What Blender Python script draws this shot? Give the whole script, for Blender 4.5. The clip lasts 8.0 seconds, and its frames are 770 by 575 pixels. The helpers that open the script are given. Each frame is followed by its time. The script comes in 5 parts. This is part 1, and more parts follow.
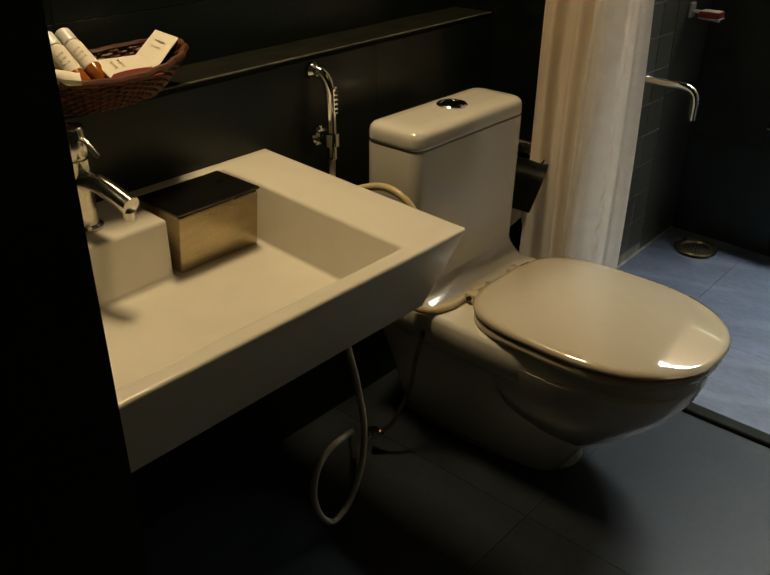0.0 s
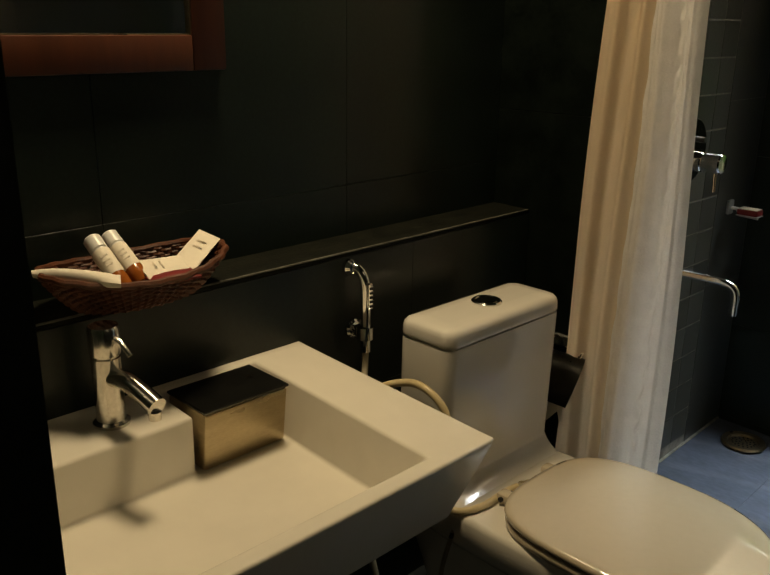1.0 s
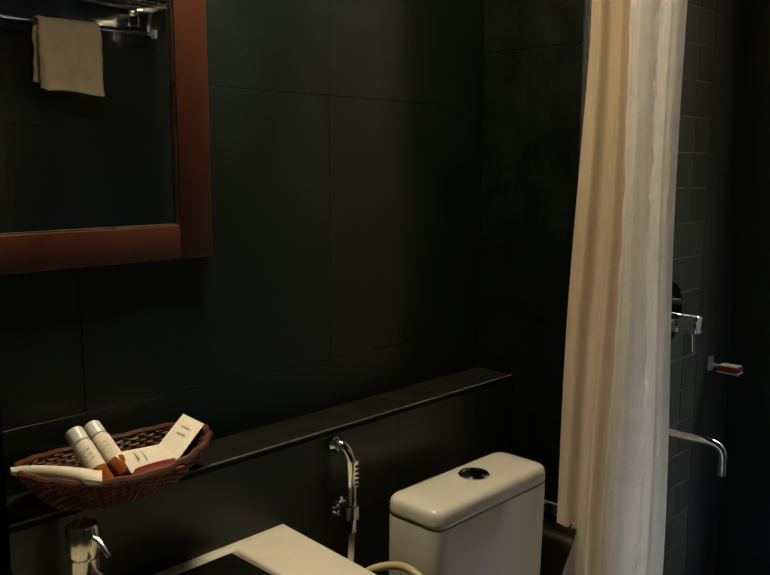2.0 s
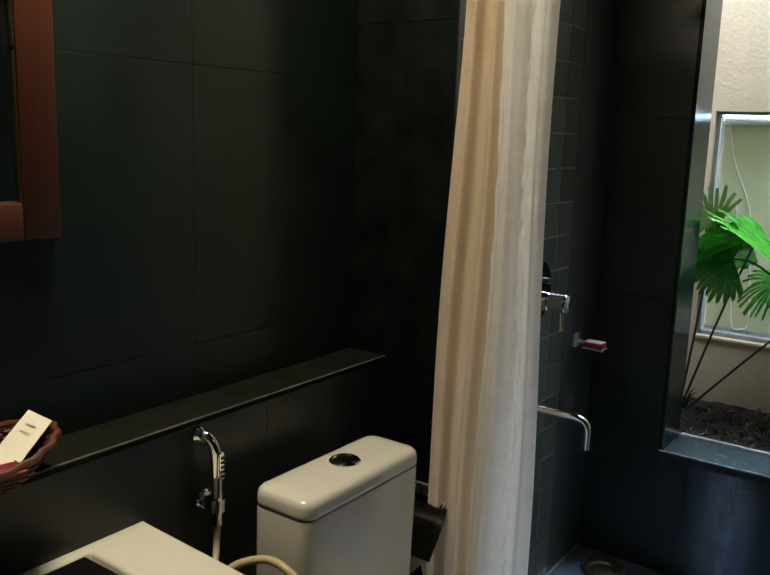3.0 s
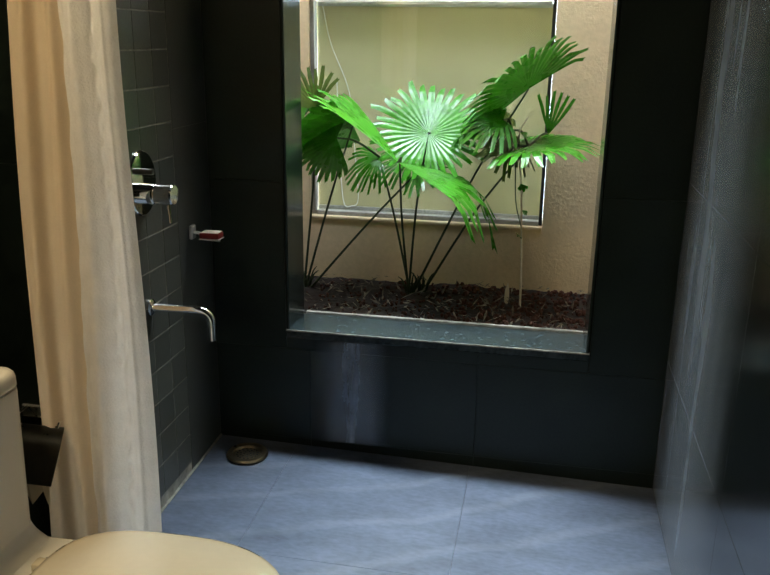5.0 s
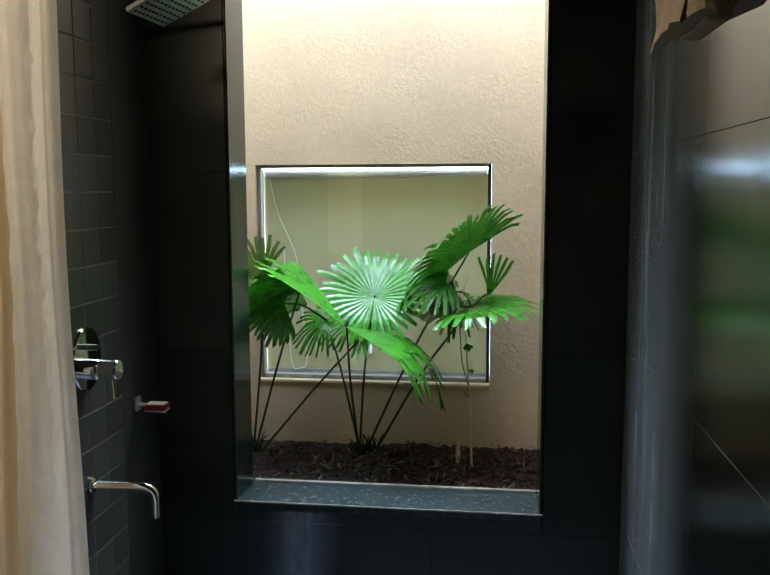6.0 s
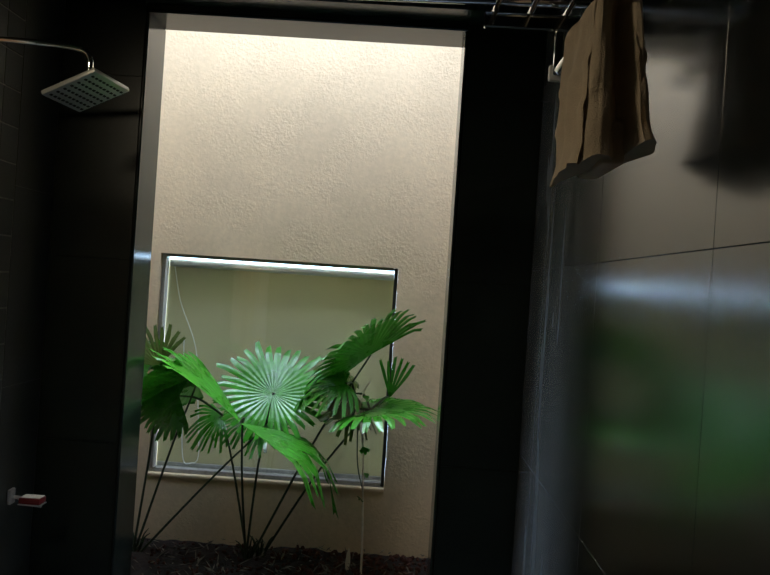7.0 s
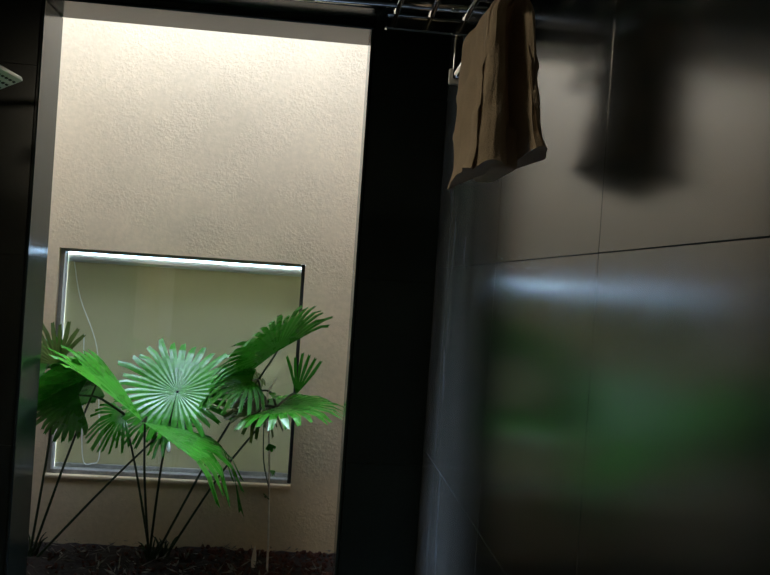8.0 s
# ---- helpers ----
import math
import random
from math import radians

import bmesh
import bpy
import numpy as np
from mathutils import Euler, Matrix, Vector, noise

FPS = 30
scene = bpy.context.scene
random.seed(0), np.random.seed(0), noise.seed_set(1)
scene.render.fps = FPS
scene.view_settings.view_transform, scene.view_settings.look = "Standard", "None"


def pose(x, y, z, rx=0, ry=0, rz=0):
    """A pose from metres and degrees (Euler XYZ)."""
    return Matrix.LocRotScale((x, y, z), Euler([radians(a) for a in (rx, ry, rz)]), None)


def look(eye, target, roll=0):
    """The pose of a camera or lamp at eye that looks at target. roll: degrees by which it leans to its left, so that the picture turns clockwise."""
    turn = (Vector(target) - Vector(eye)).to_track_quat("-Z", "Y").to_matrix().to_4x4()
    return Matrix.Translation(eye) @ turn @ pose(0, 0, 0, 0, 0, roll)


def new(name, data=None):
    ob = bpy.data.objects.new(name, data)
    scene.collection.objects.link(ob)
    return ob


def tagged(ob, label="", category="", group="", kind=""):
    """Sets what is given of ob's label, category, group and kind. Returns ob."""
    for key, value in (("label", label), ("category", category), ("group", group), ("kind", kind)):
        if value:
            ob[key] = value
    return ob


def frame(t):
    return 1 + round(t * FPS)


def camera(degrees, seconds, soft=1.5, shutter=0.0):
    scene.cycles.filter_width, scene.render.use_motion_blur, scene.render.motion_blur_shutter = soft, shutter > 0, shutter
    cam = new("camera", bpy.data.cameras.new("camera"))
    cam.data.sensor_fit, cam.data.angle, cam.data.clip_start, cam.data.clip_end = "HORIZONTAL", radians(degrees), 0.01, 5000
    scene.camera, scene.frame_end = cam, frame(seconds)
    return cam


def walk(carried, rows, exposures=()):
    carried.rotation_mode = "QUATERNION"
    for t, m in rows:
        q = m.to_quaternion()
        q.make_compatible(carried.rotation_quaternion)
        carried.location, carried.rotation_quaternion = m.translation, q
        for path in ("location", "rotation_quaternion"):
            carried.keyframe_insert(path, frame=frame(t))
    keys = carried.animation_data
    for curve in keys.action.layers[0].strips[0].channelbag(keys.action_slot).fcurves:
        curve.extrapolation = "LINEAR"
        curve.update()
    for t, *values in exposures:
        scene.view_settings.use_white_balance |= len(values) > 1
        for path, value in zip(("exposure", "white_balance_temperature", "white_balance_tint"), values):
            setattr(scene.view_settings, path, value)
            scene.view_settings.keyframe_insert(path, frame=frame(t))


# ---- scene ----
cam = camera(49.8, 8.0)
PATH = [
    (0, (1.427, 0.096, 1.343), (0.253, 1.405, 0.391), -0.0),
    (0.5, (1.429, 0.13, 1.375), (0.151, 1.449, 0.585), 0.7),
    (1, (1.418, 0.148, 1.417), (0.063, 1.487, 0.808), 0.8),
    (1.5, (1.41, 0.16, 1.457), (0.005, 1.515, 1.021), -0.1),
    (1.7, (1.41, 0.153, 1.475), (0.005, 1.533, 1.126), 0.1),
    (2.8, (1.379, 0.194, 1.554), (0.128, 1.731, 1.28), 1.2),
    (3, (1.372, 0.217, 1.532), (0.227, 1.815, 1.162), 1.8),
    (3.5, (1.38, 0.262, 1.507), (0.51, 1.995, 1.017), 3.2),
    (4, (1.391, 0.287, 1.473), (0.705, 2.065, 0.866), 3.4),
    (4.5, (1.423, 0.31, 1.473), (0.894, 2.136, 0.85), 2.1),
    (4.7, (1.428, 0.325, 1.472), (0.992, 2.174, 0.847), 1.9),
    (5.8, (1.449, 0.317, 1.538), (1.178, 2.275, 1.233), -0.4),
    (6, (1.456, 0.315, 1.545), (1.195, 2.284, 1.312), -0.2),
    (6.5, (1.462, 0.31, 1.561), (1.282, 2.3, 1.47), 1.9),
    (7, (1.461, 0.31, 1.576), (1.42, 2.309, 1.572), 3.8),
    (7.5, (1.468, 0.308, 1.592), (1.574, 2.305, 1.616), 3.5),
    (8, (1.482, 0.301, 1.59), (1.652, 2.293, 1.584), 3.9),
]
walk(cam, [(t, look(eye, target, roll)) for t, eye, target, roll in PATH],
     exposures=[(0.0, 0.16, 7000, 8), (1.5, 0.15, 6300, 8), (3.0, 0.45, 5300, 7), (3.5, 0.56, 5450, 7), (4.5, 0.70, 6450, 5), (6.0, 0.42, 5650, 8), (6.5, -0.22, 5650, 9), (7.0, -0.45, 5650, 9), (8.0, -0.38, 5500, 9)])

# ---- world and light ----
world = bpy.data.worlds.new("sky")
scene.world = world
world.use_nodes = True
wn = world.node_tree.nodes
sky = wn.new("ShaderNodeTexSky")
sky.sky_type = "NISHITA"
sky.sun_disc = False
sky.sun_elevation = radians(58)
sky.sun_rotation = radians(250)
world.node_tree.links.new(sky.outputs[0], wn["Background"].inputs[0])
wn["Background"].inputs[1].default_value = 0.10


def area(name, m, sx, sy, watts, color, spread=180):
    lamp = bpy.data.lights.new(name, "AREA")
    lamp.shape, lamp.size, lamp.size_y = "RECTANGLE", sx, sy
    lamp.energy, lamp.color, lamp.spread = watts, color, radians(spread)
    ob = new(name, lamp)
    ob.matrix_world = m
    return ob


# daylight falling through the open top of the planted light well
area("skylight_lamp", look((0.85, 3.42, 2.72), (0.95, 2.15, 0)), 1.5, 0.30, 21, (0.86, 0.95, 1.0), 66)
area("skylight_lamp_top", look((1.05, 3.49, 3.35), (1.05, 3.55, 0)), 2.5, 0.34, 8, (0.82, 0.94, 1.0))
# open sky over the bathroom roof, shining on the courtyard wall
area("skylight_lamp_roof", look((1.05, 2.64, 4.60), (1.05, 3.775, 1.90)), 3.0, 1.6, 315, (0.80, 0.855, 0.985))
# warm ceiling lamp over the basin
area("ceiling_lamp", look((0.20, 1.12, 2.44), (0.24, 1.12, 0)), 0.30, 0.30, 17.5, (1.0, 0.77, 0.46))

# ---- materials ----


def material(name, color, rough=0.5, metal=0.0, vary=0.25, scale=6.0, fine=60.0, bump=0.1, depth=0.002,
             second=None, coat=0.0, spec=0.5, rough_vary=0.08, per_object=0.0, through_light=0.0, stretch=(1, 1, 1)):
    """A surface with two scales of colour change, uneven gloss and a fine relief."""
    m = bpy.data.materials.new(name)
    m.use_nodes = True
    nt = m.node_tree
    n, link = nt.nodes, nt.links.new
    bsdf = n["Principled BSDF"]
    where = n.new("ShaderNodeTexCoord")
    mapping = n.new("ShaderNodeMapping")
    mapping.inputs["Scale"].default_value = stretch
    link(where.outputs["Object"], mapping.inputs[0])
    big = n.new("ShaderNodeTexNoise")
    big.inputs["Scale"].default_value = scale
    big.inputs["Detail"].default_value = 5
    small = n.new("ShaderNodeTexNoise")
    small.inputs["Scale"].default_value = fine
    small.inputs["Detail"].default_value = 4
    link(mapping.outputs[0], big.inputs["Vector"])
    link(mapping.outputs[0], small.inputs["Vector"])
    both = n.new("ShaderNodeMix")
    both.inputs[0].default_value = 0.4
    link(big.outputs[0], both.inputs[2])
    link(small.outputs[0], both.inputs[3])
    spread = n.new("ShaderNodeMapRange")
    spread.inputs[1].default_value, spread.inputs[2].default_value = 0.3, 0.7
    link(both.outputs[0], spread.inputs[0])
    mix = n.new("ShaderNodeMix")
    mix.data_type = "RGBA"
    dark = [c * (1 - vary) for c in color]
    light = list(second) if second else [min(1, c * (1 + vary)) for c in color]
    mix.inputs[6].default_value, mix.inputs[7].default_value = (*dark, 1), (*light, 1)
    link(spread.outputs[0], mix.inputs[0])
    out = mix.outputs[2]
    if per_object:
        info = n.new("ShaderNodeObjectInfo")
        rng = n.new("ShaderNodeMapRange")
        rng.inputs[3].default_value, rng.inputs[4].default_value = 1 - per_object, 1 + per_object
        link(info.outputs["Random"], rng.inputs[0])
        hsv = n.new("ShaderNodeHueSaturation")
        link(out, hsv.inputs["Color"])
        link(rng.outputs[0], hsv.inputs["Value"])
        out = hsv.outputs[0]
    link(out, bsdf.inputs["Base Color"])
    rr = n.new("ShaderNodeMapRange")
    rr.inputs[3].default_value, rr.inputs[4].default_value = max(0.01, rough - rough_vary), rough + rough_vary
    link(big.outputs[0], rr.inputs[0])
    link(rr.outputs[0], bsdf.inputs["Roughness"])
    bsdf.inputs["Metallic"].default_value = metal
    bsdf.inputs["Coat Weight"].default_value = coat
    bsdf.inputs["Coat Roughness"].default_value = 0.05
    bsdf.inputs["Specular IOR Level"].default_value = spec
    if bump:
        bp = n.new("ShaderNodeBump")
        bp.inputs["Strength"].default_value, bp.inputs["Distance"].default_value = bump, depth
        link(small.outputs[0], bp.inputs["Height"])
        link(bp.outputs[0], bsdf.inputs["Normal"])
    if through_light:
        tr = n.new("ShaderNodeBsdfTranslucent")
        link(out, tr.inputs[0])
        add = n.new("ShaderNodeMixShader")
        add.inputs[0].default_value = through_light
        link(bsdf.outputs[0], add.inputs[1])
        link(tr.outputs[0], add.inputs[2])
        link(add.outputs[0], n["Material Output"].inputs[0])
    return m


M_WALL = material("dark_slate_panel", (0.0100, 0.0165, 0.0130), 0.35, vary=0.45, scale=5, fine=110, bump=0.06, per_object=0.08, rough_vary=0.05, spec=0.42)
M_WALL_EAST = material("dark_green_slate_panel", (0.007, 0.010, 0.010), 0.19, vary=0.25, scale=3, fine=90, bump=0.012, per_object=0.10, rough_vary=0.006, spec=0.5)
M_PILLAR = material("black_slate_panel", (0.0022, 0.0040, 0.0030), 0.34, vary=0.5, scale=12, fine=90, bump=0.1, second=(0.0055, 0.0085, 0.0065), spec=0.2)
M_JOINT = material("dark_joint", (0.005, 0.007, 0.006), 0.6, scale=20, bump=0.2)
M_TILE = material("grey_slate_tile", (0.064, 0.066, 0.054), 0.30, vary=0.3, scale=9, fine=120, bump=0.15, per_object=0.22)
M_STRIP = material("grey_plain_slate", (0.058, 0.061, 0.052), 0.33, vary=0.3, scale=6, fine=110, bump=0.12)
M_GROUT = material("pale_grout", (0.28, 0.27, 0.23), 0.85, vary=0.45, scale=25, bump=0.3)
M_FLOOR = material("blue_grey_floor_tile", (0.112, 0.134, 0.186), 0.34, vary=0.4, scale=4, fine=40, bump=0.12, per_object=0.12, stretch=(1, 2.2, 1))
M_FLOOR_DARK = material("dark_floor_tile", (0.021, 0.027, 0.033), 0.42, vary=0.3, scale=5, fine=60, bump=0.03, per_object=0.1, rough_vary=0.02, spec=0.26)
M_STONE = material("polished_green_black_stone", (0.006, 0.012, 0.011), 0.20, vary=0.6, scale=34, fine=90, bump=0.03, second=(0.052, 0.072, 0.080), spec=0.28)
M_REVEAL = material("honed_grey_stone_lining", (0.014, 0.020, 0.017), 0.16, vary=0.3, scale=10, fine=70, bump=0.08, spec=0.35)
M_LEDGE = material("rough_black_ledge_stone", (0.0015, 0.0028, 0.0020), 0.75, vary=0.5, scale=16, fine=120, bump=0.7, second=(0.0125, 0.0135, 0.0085), spec=0.12)
M_WORN = material("worn_ledge_edge", (0.10, 0.098, 0.080), 0.6, vary=0.7, scale=12, fine=90, bump=0.5)
M_STUCCO = material("cream_stucco", (0.725, 0.575, 0.365), 0.9, vary=0.13, scale=3, fine=45, bump=0.0)
M_CEIL = material("dark_painted_ceiling", (0.035, 0.036, 0.034), 0.5, vary=0.2, scale=4)
M_PLAIN = material("plain_plaster", (0.20, 0.165, 0.11), 0.9, vary=0.15, scale=3)
M_CERAMIC = material("white_glazed_ceramic", (0.74, 0.71, 0.63), 0.10, vary=0.03, scale=2, fine=12, bump=0.0, coat=0.5, rough_vary=0.03)
M_BASIN = material("matt_white_basin", (0.76, 0.72, 0.62), 0.22, vary=0.05, scale=3, fine=20, bump=0.02, rough_vary=0.06)
M_SEAT = material("ivory_plastic_seat", (0.60, 0.52, 0.38), 0.05, vary=0.03, scale=3, bump=0.0, coat=1.0, rough_vary=0.01, spec=0.9)
M_CHROME = material("chrome", (0.82, 0.82, 0.80), 0.07, metal=1.0, vary=0.05, scale=12, bump=0.0, rough_vary=0.05)
M_TAP = material("lime_dulled_chrome", (0.66, 0.63, 0.57), 0.17, metal=1.0, vary=0.22, scale=18, fine=150, bump=0.03, rough_vary=0.10)
M_STEEL = material("brushed_steel", (0.46, 0.375, 0.235), 0.30, metal=1.0, vary=0.22, scale=7, fine=130, bump=0.12, rough_vary=0.10, stretch=(1, 1, 6))
M_SATIN = material("satin_silver_plate", (0.58, 0.59, 0.57), 0.38, metal=0.35, vary=0.06, scale=15, bump=0.03)
M_DARK_STEEL = material("dark_smoked_steel", (0.11, 0.11, 0.10), 0.30, metal=1.0, vary=0.15, scale=14, bump=0.04)
M_BLACK = material("black_rubber", (0.012, 0.012, 0.012), 0.5, scale=20)
M_CURTAIN = material("cream_curtain_cloth", (0.76, 0.63, 0.46), 0.85, vary=0.07, scale=5, fine=300, bump=0.3, depth=0.001, through_light=0.25)
M_LACE = material("white_lace_border", (0.86, 0.84, 0.82), 0.85, vary=0.07, scale=26, fine=220, bump=0.6, depth=0.003, through_light=0.3)
M_MAHOGANY = material("red_brown_wood", (0.065, 0.017, 0.005), 0.40, vary=0.35, scale=5, fine=55, bump=0.15, stretch=(1, 1, 0.15))
M_MIRROR = material("mirror_silver", (0.80, 0.82, 0.80), 0.015, metal=1.0, vary=0.01, bump=0.0, rough_vary=0.005)
M_WICKER = material("brown_wicker", (0.085, 0.025, 0.008), 0.5, vary=0.5, scale=30, fine=200, bump=0.4)
M_PAPER = material("white_paper", (0.78, 0.72, 0.60), 0.7, vary=0.06, scale=9, fine=80, bump=0.1)
M_AMBER = material("amber_liquid_plastic", (0.30, 0.085, 0.012), 0.15, vary=0.2, scale=20, bump=0.0)
M_RED = material("red_card", (0.17, 0.012, 0.010), 0.45, vary=0.2, scale=15)
M_PRINT = material("faint_grey_print", (0.66, 0.60, 0.49), 0.7, scale=30)
M_HOSE = material("yellowed_pvc_hose", (0.58, 0.47, 0.26), 0.30, vary=0.12, scale=25, bump=0.05)
M_HOSEW = material("cream_pvc_hose", (0.52, 0.47, 0.34), 0.35, vary=0.12, scale=25, bump=0.05)
M_TOWEL = material("beige_terry_towel", (0.60, 0.49, 0.35), 0.95, vary=0.12, scale=25, fine=420, bump=0.9, depth=0.003, through_light=0.12)
M_LEAF = material("green_palm_leaf", (0.050, 0.240, 0.008), 0.28, vary=0.45, scale=14, fine=80, bump=0.1, through_light=0.20, per_object=0.32, spec=0.6)
M_LEAF_OLD = material("yellow_green_leaf", (0.09, 0.13, 0.02), 0.35, vary=0.35, scale=14, fine=80, bump=0.1, through_light=0.35)
M_STEM = material("dark_green_stalk", (0.030, 0.050, 0.016), 0.45, vary=0.4, scale=30)
M_SOIL = material("dark_soil", (0.012, 0.008, 0.006), 0.95, vary=0.6, scale=6, fine=70, bump=0.9, depth=0.01, second=(0.030, 0.017, 0.012))
M_CLOD = material("red_earth_clod", (0.070, 0.025, 0.015), 0.95, vary=0.6, scale=5, fine=120, bump=0.6, per_object=0.4)
M_BLIND = material("beige_roller_blind", (0.47, 0.42, 0.25), 0.5, vary=0.08, scale=3, fine=200, bump=0.1, through_light=0.18)
M_ALU = material("white_aluminium", (0.78, 0.79, 0.78), 0.22, metal=0.3, vary=0.05, scale=9)
M_FRAME_PALE = material("weathered_grey_frame", (0.30, 0.29, 0.26), 0.45, vary=0.4, scale=16, fine=90, bump=0.1)
M_FRAME = material("black_window_frame", (0.02, 0.02, 0.02), 0.4, scale=9)
M_WHITE = material("white_plastic", (0.75, 0.75, 0.72), 0.3, vary=0.05, scale=10)

# pale veins drifting across the slate floor
nt = M_FLOOR.node_tree
vein_at = nt.nodes.new("ShaderNodeTexCoord")
warp = nt.nodes.new("ShaderNodeTexNoise")
warp.inputs["Scale"].default_value, warp.inputs["Detail"].default_value = 2.2, 4
add = nt.nodes.new("ShaderNodeVectorMath")
add.operation = "MULTIPLY_ADD"
add.inputs[1].default_value = (0.22, 0.22, 0.0)
nt.links.new(vein_at.outputs["Object"], warp.inputs["Vector"])
nt.links.new(warp.outputs["Color"], add.inputs[0])
nt.links.new(vein_at.outputs["Object"], add.inputs[2])
wave = nt.nodes.new("ShaderNodeTexWave")
wave.bands_direction = "DIAGONAL"
wave.inputs["Scale"].default_value, wave.inputs["Distortion"].default_value, wave.inputs["Detail"].default_value = 1.3, 1.2, 4
vein_turn = nt.nodes.new("ShaderNodeMapping")
vein_turn.inputs["Scale"].default_value = (-1.0, 2.1, 1.0)
nt.links.new(add.outputs[0], vein_turn.inputs[0])
nt.links.new(vein_turn.outputs[0], wave.inputs["Vector"])
sharp_vein = nt.nodes.new("ShaderNodeMapRange")
sharp_vein.inputs[1].default_value, sharp_vein.inputs[2].default_value = 0.86, 1.0
nt.links.new(wave.outputs["Fac"], sharp_vein.inputs[0])
lift = nt.nodes.new("ShaderNodeMix")
lift.data_type = "RGBA"
lift.inputs[7].default_value = (0.30, 0.33, 0.37, 1)
old = nt.nodes["Principled BSDF"].inputs["Base Color"].links[0].from_socket
half = nt.nodes.new("ShaderNodeMath")
half.operation = "MULTIPLY"
half.inputs[1].default_value = 0.15
nt.links.new(sharp_vein.outputs[0], half.inputs[0])
nt.links.new(half.outputs[0], lift.inputs[0])
nt.links.new(old, lift.inputs[6])
nt.links.new(lift.outputs[2], nt.nodes["Principled BSDF"].inputs["Base Color"])

# the long wall has a harder, glassier polish
M_WALL_EAST.node_tree.nodes["Principled BSDF"].inputs["IOR"].default_value = 2.1

# bluish daylight on that wall's shower end, painted into its colour in upright streaks
nt = M_WALL_EAST.node_tree
glow_at = nt.nodes.new("ShaderNodeTexCoord")
glow_xyz = nt.nodes.new("ShaderNodeSeparateXYZ")
nt.links.new(glow_at.outputs["Object"], glow_xyz.inputs[0])
glow_end = nt.nodes.new("ShaderNodeMapRange")
glow_end.interpolation_type = "SMOOTHSTEP"
glow_end.inputs[1].default_value, glow_end.inputs[2].default_value = 2.02, 2.55
nt.links.new(glow_xyz.outputs[1], glow_end.inputs[0])
glow_map = nt.nodes.new("ShaderNodeMapping")
glow_map.inputs["Scale"].default_value = (1, 5, 0.7)
glow_streak = nt.nodes.new("ShaderNodeTexNoise")
glow_streak.inputs["Scale"].default_value, glow_streak.inputs["Detail"].default_value = 2.0, 6
nt.links.new(glow_at.outputs["Object"], glow_map.inputs[0])
nt.links.new(glow_map.outputs[0], glow_streak.inputs["Vector"])
painted_glow = nt.nodes.new("ShaderNodeMath")
painted_glow.operation = "MULTIPLY"
nt.links.new(glow_end.outputs[0], painted_glow.inputs[0])
nt.links.new(glow_streak.outputs[0], painted_glow.inputs[1])
glow_mix = nt.nodes.new("ShaderNodeMix")
glow_mix.data_type = "RGBA"
glow_mix.inputs[7].default_value = (0.33, 0.38, 0.44, 1)
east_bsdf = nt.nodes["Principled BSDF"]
nt.links.new(painted_glow.outputs[0], glow_mix.inputs[0])
nt.links.new(east_bsdf.inputs["Base Color"].links[0].from_socket, glow_mix.inputs[6])
nt.links.new(glow_mix.outputs[2], east_bsdf.inputs["Base Color"])

# pale bluish film: streaky, fading out to both sides
M_BLUE_FILM = material("pale_blue_film", (0.46, 0.52, 0.62), 0.35, vary=0.3, scale=20, fine=120, bump=0.05)
nt = M_BLUE_FILM.node_tree
film_at = nt.nodes.new("ShaderNodeTexCoord")
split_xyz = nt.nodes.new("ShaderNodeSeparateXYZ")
nt.links.new(film_at.outputs["Generated"], split_xyz.inputs[0])
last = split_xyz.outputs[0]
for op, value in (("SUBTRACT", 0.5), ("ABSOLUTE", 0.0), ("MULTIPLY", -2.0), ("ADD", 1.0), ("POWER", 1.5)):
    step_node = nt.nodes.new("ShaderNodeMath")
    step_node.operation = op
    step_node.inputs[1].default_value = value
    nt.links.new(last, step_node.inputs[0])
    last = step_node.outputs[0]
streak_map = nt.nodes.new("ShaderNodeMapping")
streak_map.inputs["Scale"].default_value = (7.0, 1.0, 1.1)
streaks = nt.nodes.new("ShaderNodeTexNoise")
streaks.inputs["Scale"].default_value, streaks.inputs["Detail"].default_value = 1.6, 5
nt.links.new(film_at.outputs["Generated"], streak_map.inputs[0])
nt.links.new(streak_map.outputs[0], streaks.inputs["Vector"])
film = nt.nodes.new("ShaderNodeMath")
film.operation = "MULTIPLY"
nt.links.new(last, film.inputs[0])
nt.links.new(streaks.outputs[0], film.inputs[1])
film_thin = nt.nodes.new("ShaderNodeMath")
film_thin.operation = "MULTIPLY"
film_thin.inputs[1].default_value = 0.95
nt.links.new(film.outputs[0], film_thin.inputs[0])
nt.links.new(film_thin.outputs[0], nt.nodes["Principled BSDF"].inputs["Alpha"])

# stucco relief: soft lumps over a fine grit
nt = M_STUCCO.node_tree
tc = nt.nodes.new("ShaderNodeTexCoord")
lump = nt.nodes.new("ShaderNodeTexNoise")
lump.inputs["Scale"].default_value, lump.inputs["Detail"].default_value = 100, 6
gate = nt.nodes.new("ShaderNodeMapRange")
gate.inputs[1].default_value, gate.inputs[2].default_value = 0.38, 0.80
bmp = nt.nodes.new("ShaderNodeBump")
bmp.inputs["Strength"].default_value, bmp.inputs["Distance"].default_value = 0.30, 0.0035
nt.links.new(tc.outputs["Object"], lump.inputs["Vector"])
nt.links.new(lump.outputs[0], gate.inputs[0])
